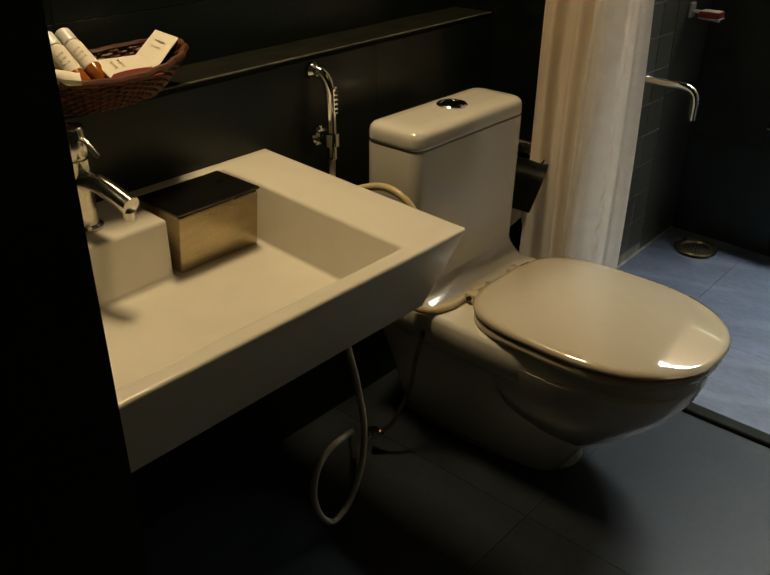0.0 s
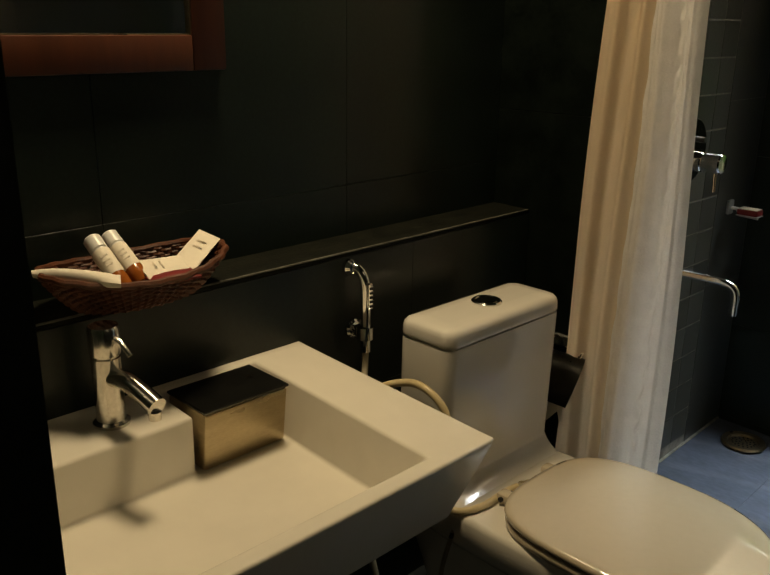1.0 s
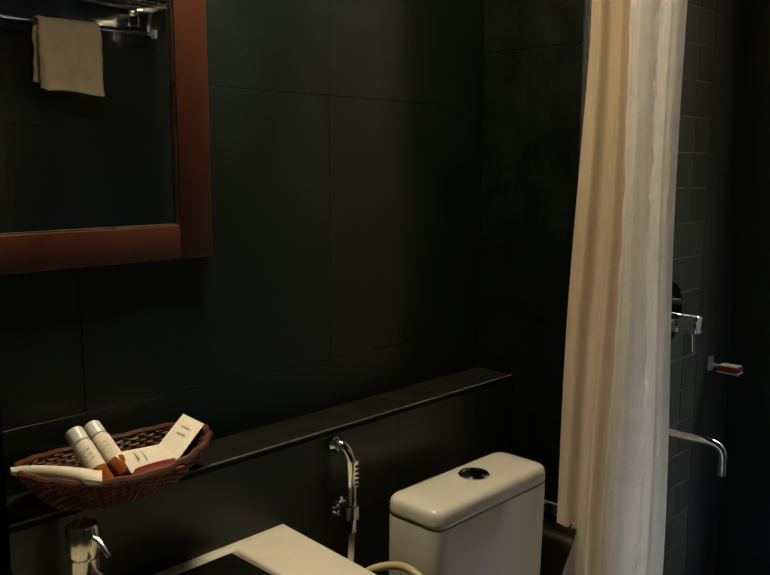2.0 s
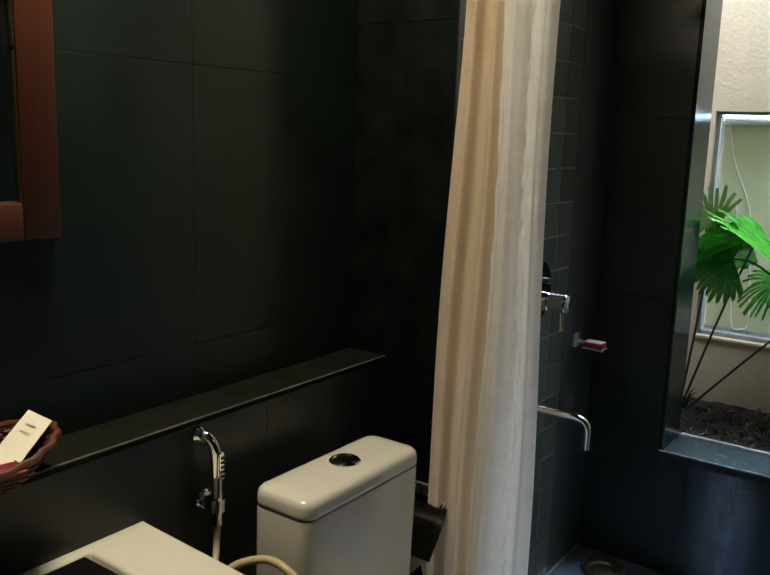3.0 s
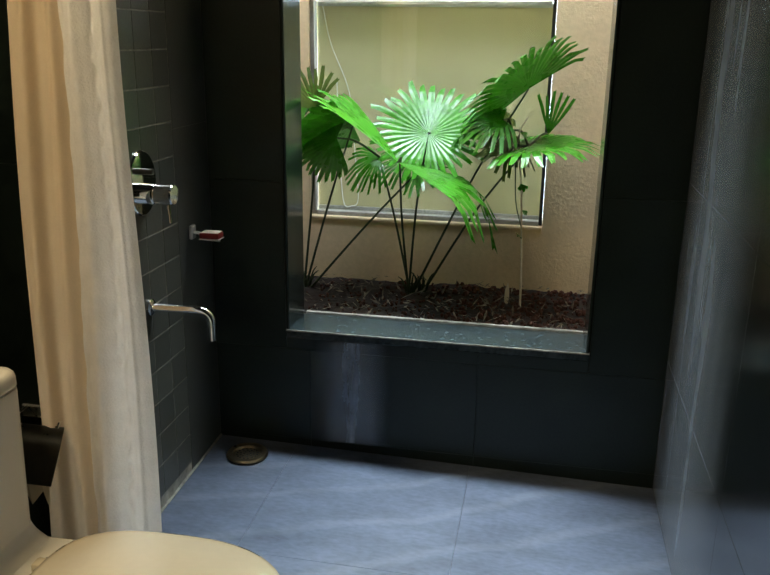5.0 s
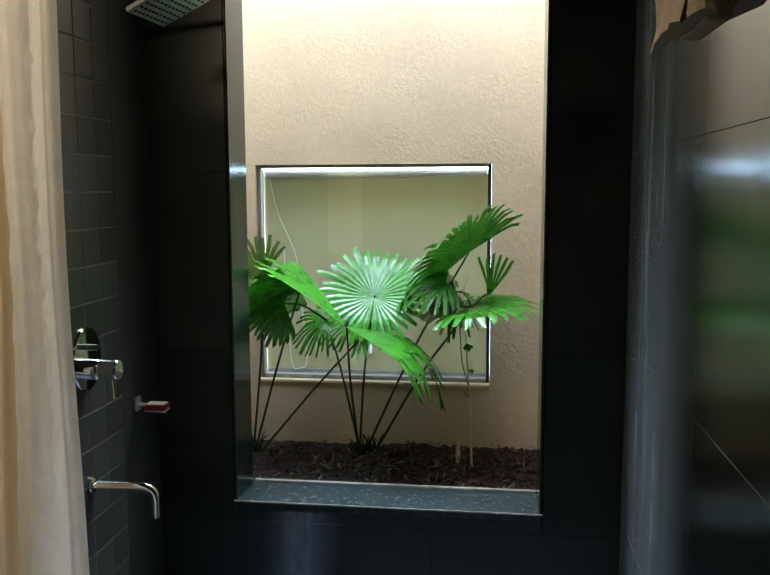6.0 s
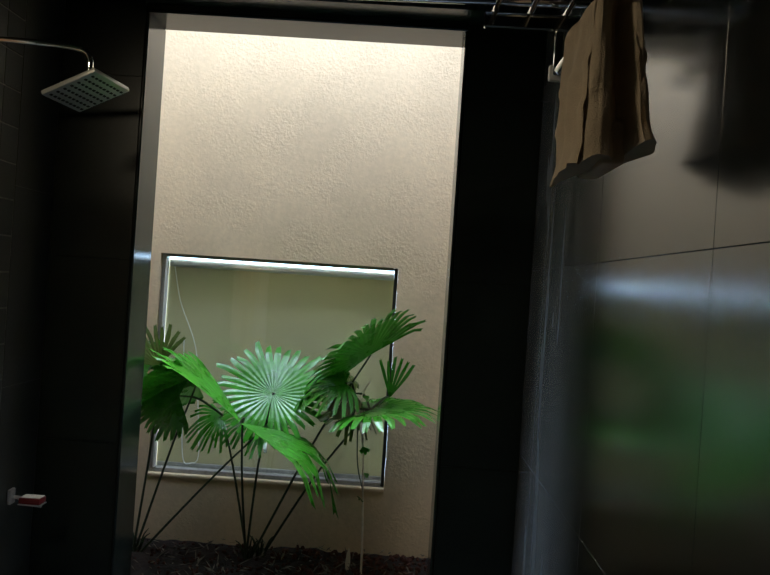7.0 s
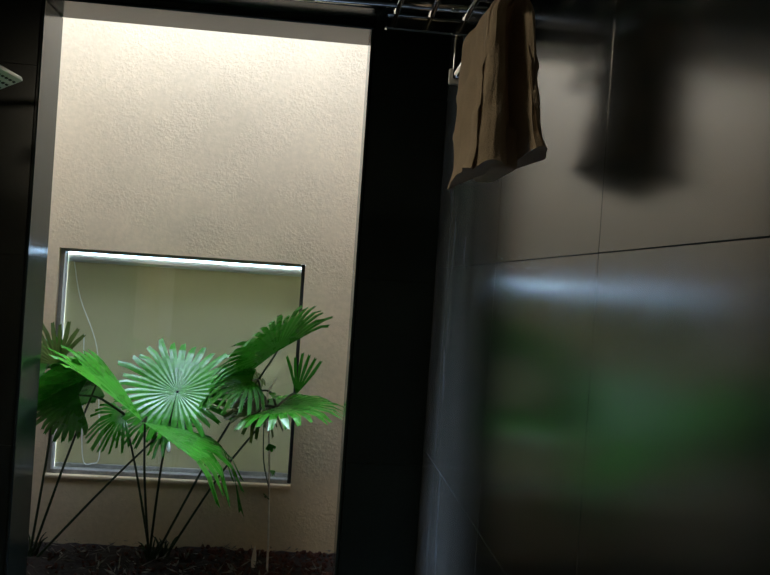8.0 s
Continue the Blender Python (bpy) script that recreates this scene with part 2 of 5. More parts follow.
trowel = nt.nodes.new("ShaderNodeTexNoise")
trowel.inputs["Scale"].default_value, trowel.inputs["Detail"].default_value = 5.0, 4
trowel_gate = nt.nodes.new("ShaderNodeMapRange")
trowel_gate.inputs[1].default_value, trowel_gate.inputs[2].default_value = 0.38, 0.66
trowel_gate.inputs[3].default_value, trowel_gate.inputs[4].default_value = 0.15, 1.6
nt.links.new(tc.outputs["Object"], trowel.inputs["Vector"])
nt.links.new(trowel.outputs[0], trowel_gate.inputs[0])
relief = nt.nodes.new("ShaderNodeMath")
relief.operation = "MULTIPLY"
nt.links.new(gate.outputs[0], relief.inputs[0])
nt.links.new(trowel_gate.outputs[0], relief.inputs[1])
nt.links.new(relief.outputs[0], bmp.inputs["Height"])
nt.links.new(bmp.outputs[0], nt.nodes["Principled BSDF"].inputs["Normal"])

# ---- mesh helpers ----


def mesh_object(name, bm, mat, smooth=None):
    me = bpy.data.meshes.new(name)
    bmesh.ops.recalc_face_normals(bm, faces=bm.faces)
    bm.to_mesh(me)
    bm.free()
    if mat:
        me.materials.append(mat)
    if smooth is not None:
        for p in me.polygons:
            p.use_smooth = True
        me.set_sharp_from_angle(angle=radians(smooth))
    return new(name, me)


def part(name, bm, mat, parent, label="", smooth=35):
    root = parent
    while root.parent:
        root = root.parent
    bmesh.ops.translate(bm, verts=bm.verts, vec=-root.location)
    ob = mesh_object(name, bm, mat, smooth)
    ob.parent = parent
    if label:
        tagged(ob, label)
    return ob


def thing(name, place, label, category, group=""):
    ob = new(name)
    ob.empty_display_size = 0.05
    ob.location = place
    bpy.context.view_layer.update()
    return tagged(ob, label, category, group)


def box(x0, x1, y0, y1, z0, z1, bevel=0.0, segs=2, bm=None):
    bm = bm or bmesh.new()
    vs = [bm.verts.new((x, y, z)) for x in (x0, x1) for y in (y0, y1) for z in (z0, z1)]
    fs = [(0, 1, 3, 2), (4, 6, 7, 5), (0, 4, 5, 1), (2, 3, 7, 6), (0, 2, 6, 4), (1, 5, 7, 3)]
    faces = [bm.faces.new([vs[i] for i in f]) for f in fs]
    if bevel:
        edges = list({e for f in faces for e in f.edges})
        bmesh.ops.bevel(bm, geom=edges, offset=bevel, segments=segs, affect="EDGES", profile=0.5)
    return bm


def curve_points(pts, steps=8):
    """A smooth line through the points."""
    p = [Vector(q) for q in pts]
    p = [2 * p[0] - p[1]] + p + [2 * p[-1] - p[-2]]
    out = []
    for i in range(1, len(p) - 2):
        for k in range(steps):
            t = k / steps
            a, b, c, d = p[i - 1:i + 3]
            out.append(0.5 * (2 * b + (c - a) * t + (2 * a - 5 * b + 4 * c - d) * t * t + (3 * b - a - 3 * c + d) * t ** 3))
    out.append(p[-2])
    return out


def tube(pts, r, segs=12, bm=None, taper=None, caps=True):
    """A round bar along the points; taper: radius at the far end."""
    bm = bm or bmesh.new()
    pts = [Vector(p) for p in pts]
    rings = []
    side = None
    for i, p in enumerate(pts):
        d = (pts[min(i + 1, len(pts) - 1)] - pts[max(i - 1, 0)]).normalized()
        if side is None:
            side = d.orthogonal().normalized()
        side = (side - d * side.dot(d)).normalized()
        up = d.cross(side)
        rr = r if taper is None else r + (taper - r) * i / (len(pts) - 1)
        rings.append([bm.verts.new(p + rr * (side * math.cos(a) + up * math.sin(a))) for a in (2 * math.pi * k / segs for k in range(segs))])
    for a, b in zip(rings, rings[1:]):
        for k in range(segs):
            bm.faces.new((a[k], a[(k + 1) % segs], b[(k + 1) % segs], b[k]))
    if caps:
        bm.faces.new(rings[0][::-1])
        bm.faces.new(rings[-1])
    return bm


def lathe(profile, centre, axis="z", segs=32, bm=None):
    """Turns (radius, height) pairs round an axis through centre."""
    bm = bm or bmesh.new()
    c = Vector(centre)
    rings = []
    for r, h in profile:
        ring = []
        for k in range(segs):
            a = 2 * math.pi * k / segs
            u, v = r * math.cos(a), r * math.sin(a)
            q = {"z": (u, v, h), "x": (h, u, v), "y": (v, h, u)}[axis]
            ring.append(bm.verts.new(c + Vector(q)))
        rings.append(ring)
    for a, b in zip(rings, rings[1:]):
        for k in range(segs):
            bm.faces.new((a[k], a[(k + 1) % segs], b[(k + 1) % segs], b[k]))
    bm.faces.new(rings[0][::-1])
    bm.faces.new(rings[-1])
    return bm


def loft(rings, bm=None, caps=True):
    bm = bm or bmesh.new()
    made = [[bm.verts.new(p) for p in ring] for ring in rings]
    for a, b in zip(made, made[1:]):
        n = len(a)
        for k in range(n):
            bm.faces.new((a[k], a[(k + 1) % n], b[(k + 1) % n], b[k]))
    if caps:
        bm.faces.new(made[0][::-1])
        bm.faces.new(made[-1])
    return bm


def round_rect(x0, x1, y0, y1, z, r, n=6):
    """A rounded rectangle in plan, as a ring of points."""
    out = []
    for cx, cy, a0 in ((x1 - r, y1 - r, 0), (x0 + r, y1 - r, 90), (x0 + r, y0 + r, 180), (x1 - r, y0 + r, 270)):
        for k in range(n + 1):
            a = radians(a0 + 90 * k / n)
            out.append((cx + r * math.cos(a), cy + r * math.sin(a), z))
    return out


def structure(name, bm, mat, label="", smooth=None):
    ob = mesh_object(name, bm, mat, smooth)
    return tagged(ob, label, "", "", "structure")


# ---- structure ----
EAST, SOUTH, NORTH, TOP = 1.875, 0.29, 3.0, 2.62   # east wall, door wall, window wall, ceiling
SHOWER_X, PILLAR_Y, LEDGE_X, LEDGE_Z = 0.302, 1.975, 0.122, 0.941
WX0, WX1, WZ0, WZ1 = 0.581, 1.612, 0.478, 2.416     # opening to the light well
BACK = 3.185                                         # outer face of the window wall

wall_west = structure("wall_west", box(-0.14, -0.006, -1.7, PILLAR_Y, 0, TOP), M_JOINT, "dark slate panelled wall behind the basin")
wall_lower = structure("wall_west_lower", box(-0.006, LEDGE_X - 0.006, SOUTH, PILLAR_Y, 0, 0.929), M_JOINT, "dark slate panelled low wall under the ledge")
wall_shower = structure("wall_shower", box(-0.14, SHOWER_X - 0.0016, PILLAR_Y + 0.006, BACK, 0, TOP), M_GROUT, "grey slate tiled shower wall")
wall_east = structure("wall_east", box(EAST + 0.006, EAST + 0.14, -1.7, BACK, 0, TOP), M_JOINT, "large dark glossy slate panelled wall")
wall_south = structure("wall_south", box(-0.006, 1.038, 0.17, SOUTH, 0, TOP), M_WALL, "black slate wall beside the doorway")
bm = box(1.038, EAST + 0.006, 0.17, SOUTH, 2.12, TOP)
structure("wall_south_header", bm, M_WALL, "black wall over the doorway")
structure("wall_hall", box(-0.14, EAST + 0.14, -1.8, -1.7, 0, TOP), M_PLAIN, "plain plaster wall of the room behind")
structure("ceiling", box(-0.14, EAST + 0.14, -1.8, BACK, TOP, TOP + 0.1), M_CEIL, "dark painted ceiling")
structure("ceiling_bulkhead", box(SHOWER_X, EAST, 2.875, NORTH - 0.001, 2.443, TOP), M_STONE, "polished dark stone bulkhead over the window")

# window wall as four masonry blocks round the opening
wall_north = structure("wall_north", box(SHOWER_X - 0.0016, WX0 - 0.012, NORTH + 0.006, BACK, 0, TOP), M_JOINT, "black slate wall with a tall opening")
structure("wall_north_right", box(WX1 + 0.012, EAST + 0.006, NORTH + 0.006, BACK, 0, TOP), M_JOINT)
structure("wall_north_low", box(WX0 - 0.012, WX1 + 0.012, NORTH + 0.006, BACK, 0, WZ0 - 0.03), M_JOINT)
structure("wall_north_top", box(WX0 - 0.012, WX1 + 0.012, NORTH + 0.006, BACK, WZ1 + 0.012, TOP), M_JOINT)

# lining of the opening
window_1 = thing("window_1", (1.09, 3.1, WZ0), "tall unglazed opening lined with grey and green-black stone", "window")
tagged(window_1, kind="structure")


def lining(name, b, mat, label=""):
    bm = box(*b, 0.004, 1)
    return part(name, bm, mat, window_1, label, None)


lining("window_sill", (WX0 - 0.012, WX1 + 0.012, NORTH - 0.006, BACK + 0.004, WZ0 - 0.03, WZ0), M_STONE, "polished green-black stone sill")
# worn sill edge, its highlight put in as a thin pale strip
part("sill_edge_highlight", box(WX0 - 0.012, WX1 + 0.012, NORTH - 0.0085, NORTH - 0.0045, WZ0 - 0.0045, WZ0 + 0.0012, 0.001, 1), M_GROUT, window_1, "pale worn front edge", None)
lining("jamb", (WX0 - 0.012, WX0, NORTH - 0.004, BACK + 0.004, WZ0, WZ1), M_REVEAL)
lining("jamb", (WX1, WX1 + 0.012, NORTH - 0.004, BACK + 0.004, WZ0, WZ1), M_REVEAL)
lining("lintel", (WX0 - 0.012, WX1 + 0.012, NORTH - 0.004, BACK + 0.004, WZ1, WZ1 + 0.012), M_REVEAL)

# floors
structure("floor", box(-0.14, EAST + 0.14, -1.8, 1.958, -0.12, -0.006), M_JOINT, "dark glossy tiled bathroom floor")
structure("floor_shower", box(-0.14, EAST + 0.14, 1.998, BACK, -0.12, -0.006), M_JOINT, "blue-grey slate tiled shower floor")
structure("threshold", box(SHOWER_X - 0.3, EAST + 0.006, 1.958, 1.998, -0.12, 0.012, 0.003, 1), M_PILLAR, "black stone threshold strip of the shower")

# light well: cream stucco walls, open to the sky
WELL = 3.775
structure("courtyard_wall", box(-0.5, 0.442, WELL, WELL + 0.16, 0.2, 3.6), M_STUCCO, "cream rough stucco courtyard wall")
structure("courtyard_wall_right", box(1.440, 2.6, WELL, WELL + 0.16, 0.2, 3.6), M_STUCCO, "cream rough stucco courtyard wall")
structure("courtyard_wall_low", box(0.442, 1.440, WELL, WELL + 0.16, 0.2, 0.729), M_STUCCO, "cream rough stucco courtyard wall")
structure("courtyard_wall_top", box(0.442, 1.440, WELL, WELL + 0.16, 1.653, 3.6), M_STUCCO, "cream rough stucco courtyard wall")
structure("courtyard_side_west", box(-0.5, -0.3, BACK, WELL, 0.2, 3.6), M_STUCCO, "cream rough stucco courtyard wall")
structure("courtyard_side_east", box(2.4, 2.6, BACK, WELL, 0.2, 3.6), M_STUCCO, "cream rough stucco courtyard wall")
# unseen outer face of the window wall, kept dark to lower bounce in the well
for name, b in (("courtyard_inner_wall", (-0.3, WX0 - 0.012, 0.2, 3.05)), ("courtyard_inner_wall_right", (WX1 + 0.012, 2.4, 0.2, 3.05)),
                ("courtyard_inner_wall_low", (WX0 - 0.012, WX1 + 0.012, 0.2, WZ0 - 0.031)), ("courtyard_inner_wall_top", (WX0 - 0.012, WX1 + 0.012, WZ1 + 0.013, 3.05))):
    structure(name, box(b[0], b[1], BACK + 0.001, BACK + 0.016, b[2], b[3]), M_PLAIN, "unseen plain plaster outer wall, dark to cut bounced light")
part("bed_rim", box(WX0 + 0.001, WX1 - 0.001, BACK + 0.0165, BACK + 0.036, WZ0 - 0.06, WZ0 + 0.003, 0.004, 2), M_GROUT, window_1, "pale mortar rim of the planting bed")

# ---- ledge ----
ledge = structure("ledge", box(0.0005, LEDGE_X, SOUTH, PILLAR_Y - 0.001, 0.9295, LEDGE_Z, 0.002, 2), M_LEDGE, "rough black stone ledge with a worn edge", 40)

part("worn_edge", box(LEDGE_X - 0.0035, LEDGE_X + 0.0008, SOUTH + 0.01, PILLAR_Y - 0.002, LEDGE_Z - 0.003, LEDGE_Z + 0.0008, 0.001, 1), M_WORN, ledge, "pale worn front edge")

# ---- basin ----


def basin():
    root = thing("wash_basin", (0.38, 0.74, 0.62), "white rectangular wall basin with a raised tap deck, water-marked", "basin")
    xs, ys = [0.112, 0.145, 0.266, 0.618, 0.653], [0.300, 0.350, 0.826, 1.042, 1.178]
    top, low = 0.758, 0.646
    sunk = lambda i, j: (i == 2 and 1 <= j <= 2) or (i == 1 and j == 2)
    bm = bmesh.new()
    vt = {}

    def vert(i, j, z):
        key = (i, j, z)
        if key not in vt:
            vt[key] = bm.verts.new((xs[i], ys[j], z))
        return vt[key]

    for i in range(4):
        for j in range(4):
            z = low if sunk(i, j) else top
            bm.faces.new((vert(i, j, z), vert(i + 1, j, z), vert(i + 1, j + 1, z), vert(i, j + 1, z)))
            if i < 3 and sunk(i, j) != sunk(i + 1, j):
                bm.faces.new((vert(i + 1, j, top), vert(i + 1, j + 1, top), vert(i + 1, j + 1, low), vert(i + 1, j, low)))
            if j < 3 and sunk(i, j) != sunk(i, j + 1):
                bm.faces.new((vert(i, j + 1, top), vert(i + 1, j + 1, top), vert(i + 1, j + 1, low), vert(i, j + 1, low)))
    # outer skirt, leaning in towards the bottom
    def under(i, j):
        x, y = xs[i], ys[j]
        fx = (x - xs[0]) / (xs[4] - xs[0])
        fy = (y - ys[0]) / (ys[4] - ys[0])
        key = ("u", i, j)
        if key not in vt:
            vt[key] = bm.verts.new((0.124 + fx * (0.628 - 0.124), 0.300 + fy * (1.088 - 0.300), 0.628))
        return vt[key]

    for k in range(4):
        bm.faces.new((vert(k, 0, top), vert(k + 1, 0, top), under(k + 1, 0), under(k, 0)))
        bm.faces.new((vert(k, 4, top), vert(k + 1, 4, top), under(k + 1, 4), under(k, 4)))
        bm.faces.new((vert(0, k, top), vert(0, k + 1, top), under(0, k + 1), under(0, k)))
        bm.faces.new((vert(4, k, top), vert(4, k + 1, top), under(4, k + 1), under(4, k)))
    ring = [under(k, 0) for k in range(5)] + [under(4, k) for k in range(1, 5)] + [under(k, 4) for k in (3, 2, 1, 0)] + [under(0, k) for k in (3, 2, 1)]
    bm.faces.new(ring)
    bmesh.ops.recalc_face_normals(bm, faces=bm.faces)
    # basin walls drawn in at the bottom
    for v in bm.verts:
        if abs(v.co.z - low) < 1e-6:
            if v.co.x > 0.5:
                v.co.x -= 0.055
            if v.co.y > 1.0:
                v.co.y -= 0.016
    sharp = [e for e in bm.edges if len(e.link_faces) == 2 and e.calc_face_angle(0) > radians(25)]
    bmesh.ops.bevel(bm, geom=sharp, offset=0.007, segments=3, affect="EDGES", profile=0.5, clamp_overlap=True)
    for v in bm.verts:      # the basin has sagged a little to the front
        v.co.z -= 0.046 * (v.co.x - 0.37)
    part("bowl", bm, M_BASIN, root, smooth=50)
    # waste in the floor of the basin
    part("waste", lathe([(0.001, 0.0), (0.026, 0.0), (0.030, 0.002), (0.031, 0.004), (0.020, 0.004), (0.017, 0.001), (0.001, 0.001)], (0.43, 0.47, 0.6435), segs=24), M_CHROME, root, "chrome waste ring")
    # hidden bracket and trap behind
    trap = part("trap", tube(curve_points([(0.43, 0.47, 0.62), (0.43, 0.47, 0.45), (0.36, 0.47, 0.40), (0.28, 0.47, 0.45), (0.14, 0.47, 0.46), (0.118, 0.47, 0.46)]), 0.016), M_CHROME, root, "chrome waste trap")
    return root


basin()


def steel_box():
    root = thing("steel_box", (0.2, 0.95, 0.65), "brushed steel box with a dark lid set into the basin niche", "box")
    bm = box(0.160, 0.282, 0.838, 1.018, 0.652, 0.766, 0.006, 2)
    for v in bm.verts:
        if v.co.z < 0.70:
            v.co.x -= 0.012 if v.co.x > 0.2 else 0.0
    part("body", bm, M_STEEL, root)
    part("lid", box(0.158, 0.285, 0.836, 1.020, 0.767, 0.773, 0.002, 1), M_DARK_STEEL, root, "dull brushed steel lid")
    return root


steel_box()


def basin_tap():
    c = Vector((0.194, 0.712, 0.764))
    root = thing("basin_tap", c, "chrome single-lever basin tap on the basin deck", "tap")
    part("collar", lathe([(0.001, 0), (0.031, 0), (0.031, 0.006), (0.026, 0.010), (0.001, 0.010)], c), M_TAP, root)
    part("column", lathe([(0.001, 0.010), (0.0245, 0.010), (0.0245, 0.122), (0.022, 0.124), (0.022, 0.128), (0.001, 0.128)], c), M_TAP, root)
    head = part("lever_cap", lathe([(0.001, 0.128), (0.0255, 0.128), (0.0265, 0.132), (0.0265, 0.172), (0.024, 0.177), (0.001, 0.178)], c), M_TAP, root)
    part("lever", tube([c + Vector((0.020, 0.006, 0.160)), c + Vector((0.034, 0.010, 0.156)), c + Vector((0.055, 0.016, 0.135))], 0.0045, 10), M_TAP, head)
    sp = [c + Vector((0.012, 0.002, 0.088)), c + Vector((0.05, 0.008, 0.092)), c + Vector((0.085, 0.013, 0.083)), c + Vector((0.125, 0.019, 0.068))]
    spout = part("spout", tube(curve_points(sp, 6), 0.0165, 18), M_TAP, root)
    tip = Vector(sp[-1])
    part("aerator", lathe([(0.001, -0.022), (0.010, -0.022), (0.011, -0.008), (0.001, -0.006)], tip + Vector((-0.008, -0.001, -0.002)), segs=20), M_TAP, spout)
    return root


basin_tap()

# ---- toilet ----


def egg(z, xb, xf, hw, yc=1.592, n=48, power=3.4, front=2.25):
    """An egg-shaped outline in plan with a squarer back."""
    cx = xb + (xf - xb) * 0.50
    out = []
    for k in range(n):
        a = 2 * math.pi * k / n
        c, s = math.cos(a), math.sin(a)
        p = front if c >= 0 else power
        x = abs(c) ** (2 / p) * (xf - cx if c >= 0 else cx - xb) * (1 if c >= 0 else -1) + cx
        y = abs(s) ** (2 / p) * hw * (1 if s >= 0 else -1) + yc
        out.append((x, y, z))
    return out


def toilet():
    root = thing("toilet", (0.55, 1.585, 0.0), "white one-piece floor toilet with closed ivory lid", "toilet")
    # plinth with flat sides, flaring up to the deck
    rings = [egg(z, xb, xf, hw, power=p, front=4.5) for z, xb, xf, hw, p in (
        (0.0, 0.228, 0.700, 0.106, 6), (0.008, 0.224, 0.706, 0.110, 6), (0.08, 0.214, 0.744, 0.128, 6), (0.15, 0.204, 0.778, 0.148, 6),
        (0.22, 0.194, 0.790, 0.172, 6), (0.28, 0.184, 0.780, 0.192, 6), (0.34, 0.176, 0.76, 0.196, 6))]
    bm = loft(rings)
    # bowl swelling out in front of the plinth
    rings = [egg(z, xb, xf, hw, power=2.6) for z, xb, xf, hw in (
        (0.086, 0.64, 0.735, 0.035), (0.100, 0.60, 0.770, 0.075), (0.125, 0.555, 0.808, 0.112), (0.165, 0.51, 0.850, 0.146), (0.21, 0.475, 0.895, 0.174),
        (0.255, 0.45, 0.934, 0.193), (0.30, 0.435, 0.960, 0.204), (0.345, 0.43, 0.972, 0.208))]
    loft(rings, bm)
    # flat deck with a rounded skirt
    rings = [egg(z, xb, xf, hw, power=4.4) for z, xb, xf, hw in (
        (0.292, 0.186, 0.938, 0.190), (0.300, 0.176, 0.954, 0.202), (0.316, 0.169, 0.966, 0.208), (0.345, 0.166, 0.975, 0.210), (0.372, 0.166, 0.978, 0.210),
        (0.382, 0.171, 0.973, 0.205), (0.386, 0.180, 0.964, 0.196), (0.3865, 0.24, 0.90, 0.13))]
    loft(rings, bm)
    part("bowl", bm, M_CERAMIC, root, smooth=50)
    tank = []
    for z, x0, x1, y0, y1, r in ((0.380, 0.202, 0.355, 1.386, 1.791, 0.024), (0.45, 0.205, 0.358, 1.384, 1.791, 0.027), (0.60, 0.209, 0.363, 1.381, 1.791, 0.029),
                                 (0.752, 0.211, 0.3665, 1.3805, 1.7915, 0.030), (0.756, 0.212, 0.3655, 1.3815, 1.7905, 0.029), (0.7565, 0.218, 0.360, 1.387, 1.785, 0.026)):
        tank.append(round_rect(x0, x1, y0, y1, z, r))
    part("cistern", loft(tank), M_CERAMIC, root, smooth=50)
    # hollow sweep from the cistern down to the deck
    sweep = []
    for k in range(9):
        q = k / 8
        sweep.append(round_rect(0.19, 0.3545 + 0.042 * (1 - q) ** 2.2, 1.388, 1.794 - 0.002 * q, 0.3845 + 0.055 * q, 0.024))
    part("fillet", loft(sweep), M_CERAMIC, root, smooth=60)
    lid = []
    for z, d, r in ((0.752, 0.012, 0.026), (0.759, 0.010, 0.026), (0.7595, 0.002, 0.030), (0.763, 0.0, 0.031), (0.768, 0.0, 0.031), (0.783, 0.0005, 0.031), (0.792, 0.003, 0.030), (0.798, 0.009, 0.027), (0.8015, 0.020, 0.022), (0.8035, 0.045, 0.012)):
        lid.append(round_rect(0.211 + d, 0.367 - d, 1.380 + d, 1.792 - d, z, r))
    top = part("cistern_lid", loft(lid), M_CERAMIC, root, smooth=60)
    part("flush_button", lathe([(0.001, 0.0), (0.036, 0.0), (0.036, 0.004), (0.033, 0.007), (0.028, 0.007), (0.026, 0.004), (0.024, 0.006), (0.001, 0.007)], (0.289, 1.595, 0.803)), M_CHROME, top, "round chrome dual flush button")
    seat = [egg(0.388, 0.470, 0.985, 0.208), egg(0.391, 0.464, 0.990, 0.213), egg(0.403, 0.464, 0.990, 0.213), egg(0.407, 0.470, 0.984, 0.207)]
    part("seat", loft(seat), M_SEAT, root, smooth=60)
    cover = [egg(0.410, 0.464, 0.986, 0.208), egg(0.4125, 0.461, 0.994, 0.212), egg(0.420, 0.460, 0.998, 0.215), egg(0.4265, 0.463, 0.994, 0.211)]
    for q in (0.955, 0.90, 0.82, 0.72, 0.60, 0.46, 0.32, 0.18, 0.06):      # gently domed top
        cover.append(egg(0.4490 - 0.0215 * q ** 2.3, 0.729 - 0.266 * q, 0.729 + 0.266 * q, 0.213 * q))
    part("seat_lid", loft(cover), M_SEAT, root, "glossy ivory toilet seat lid, closed", smooth=60)
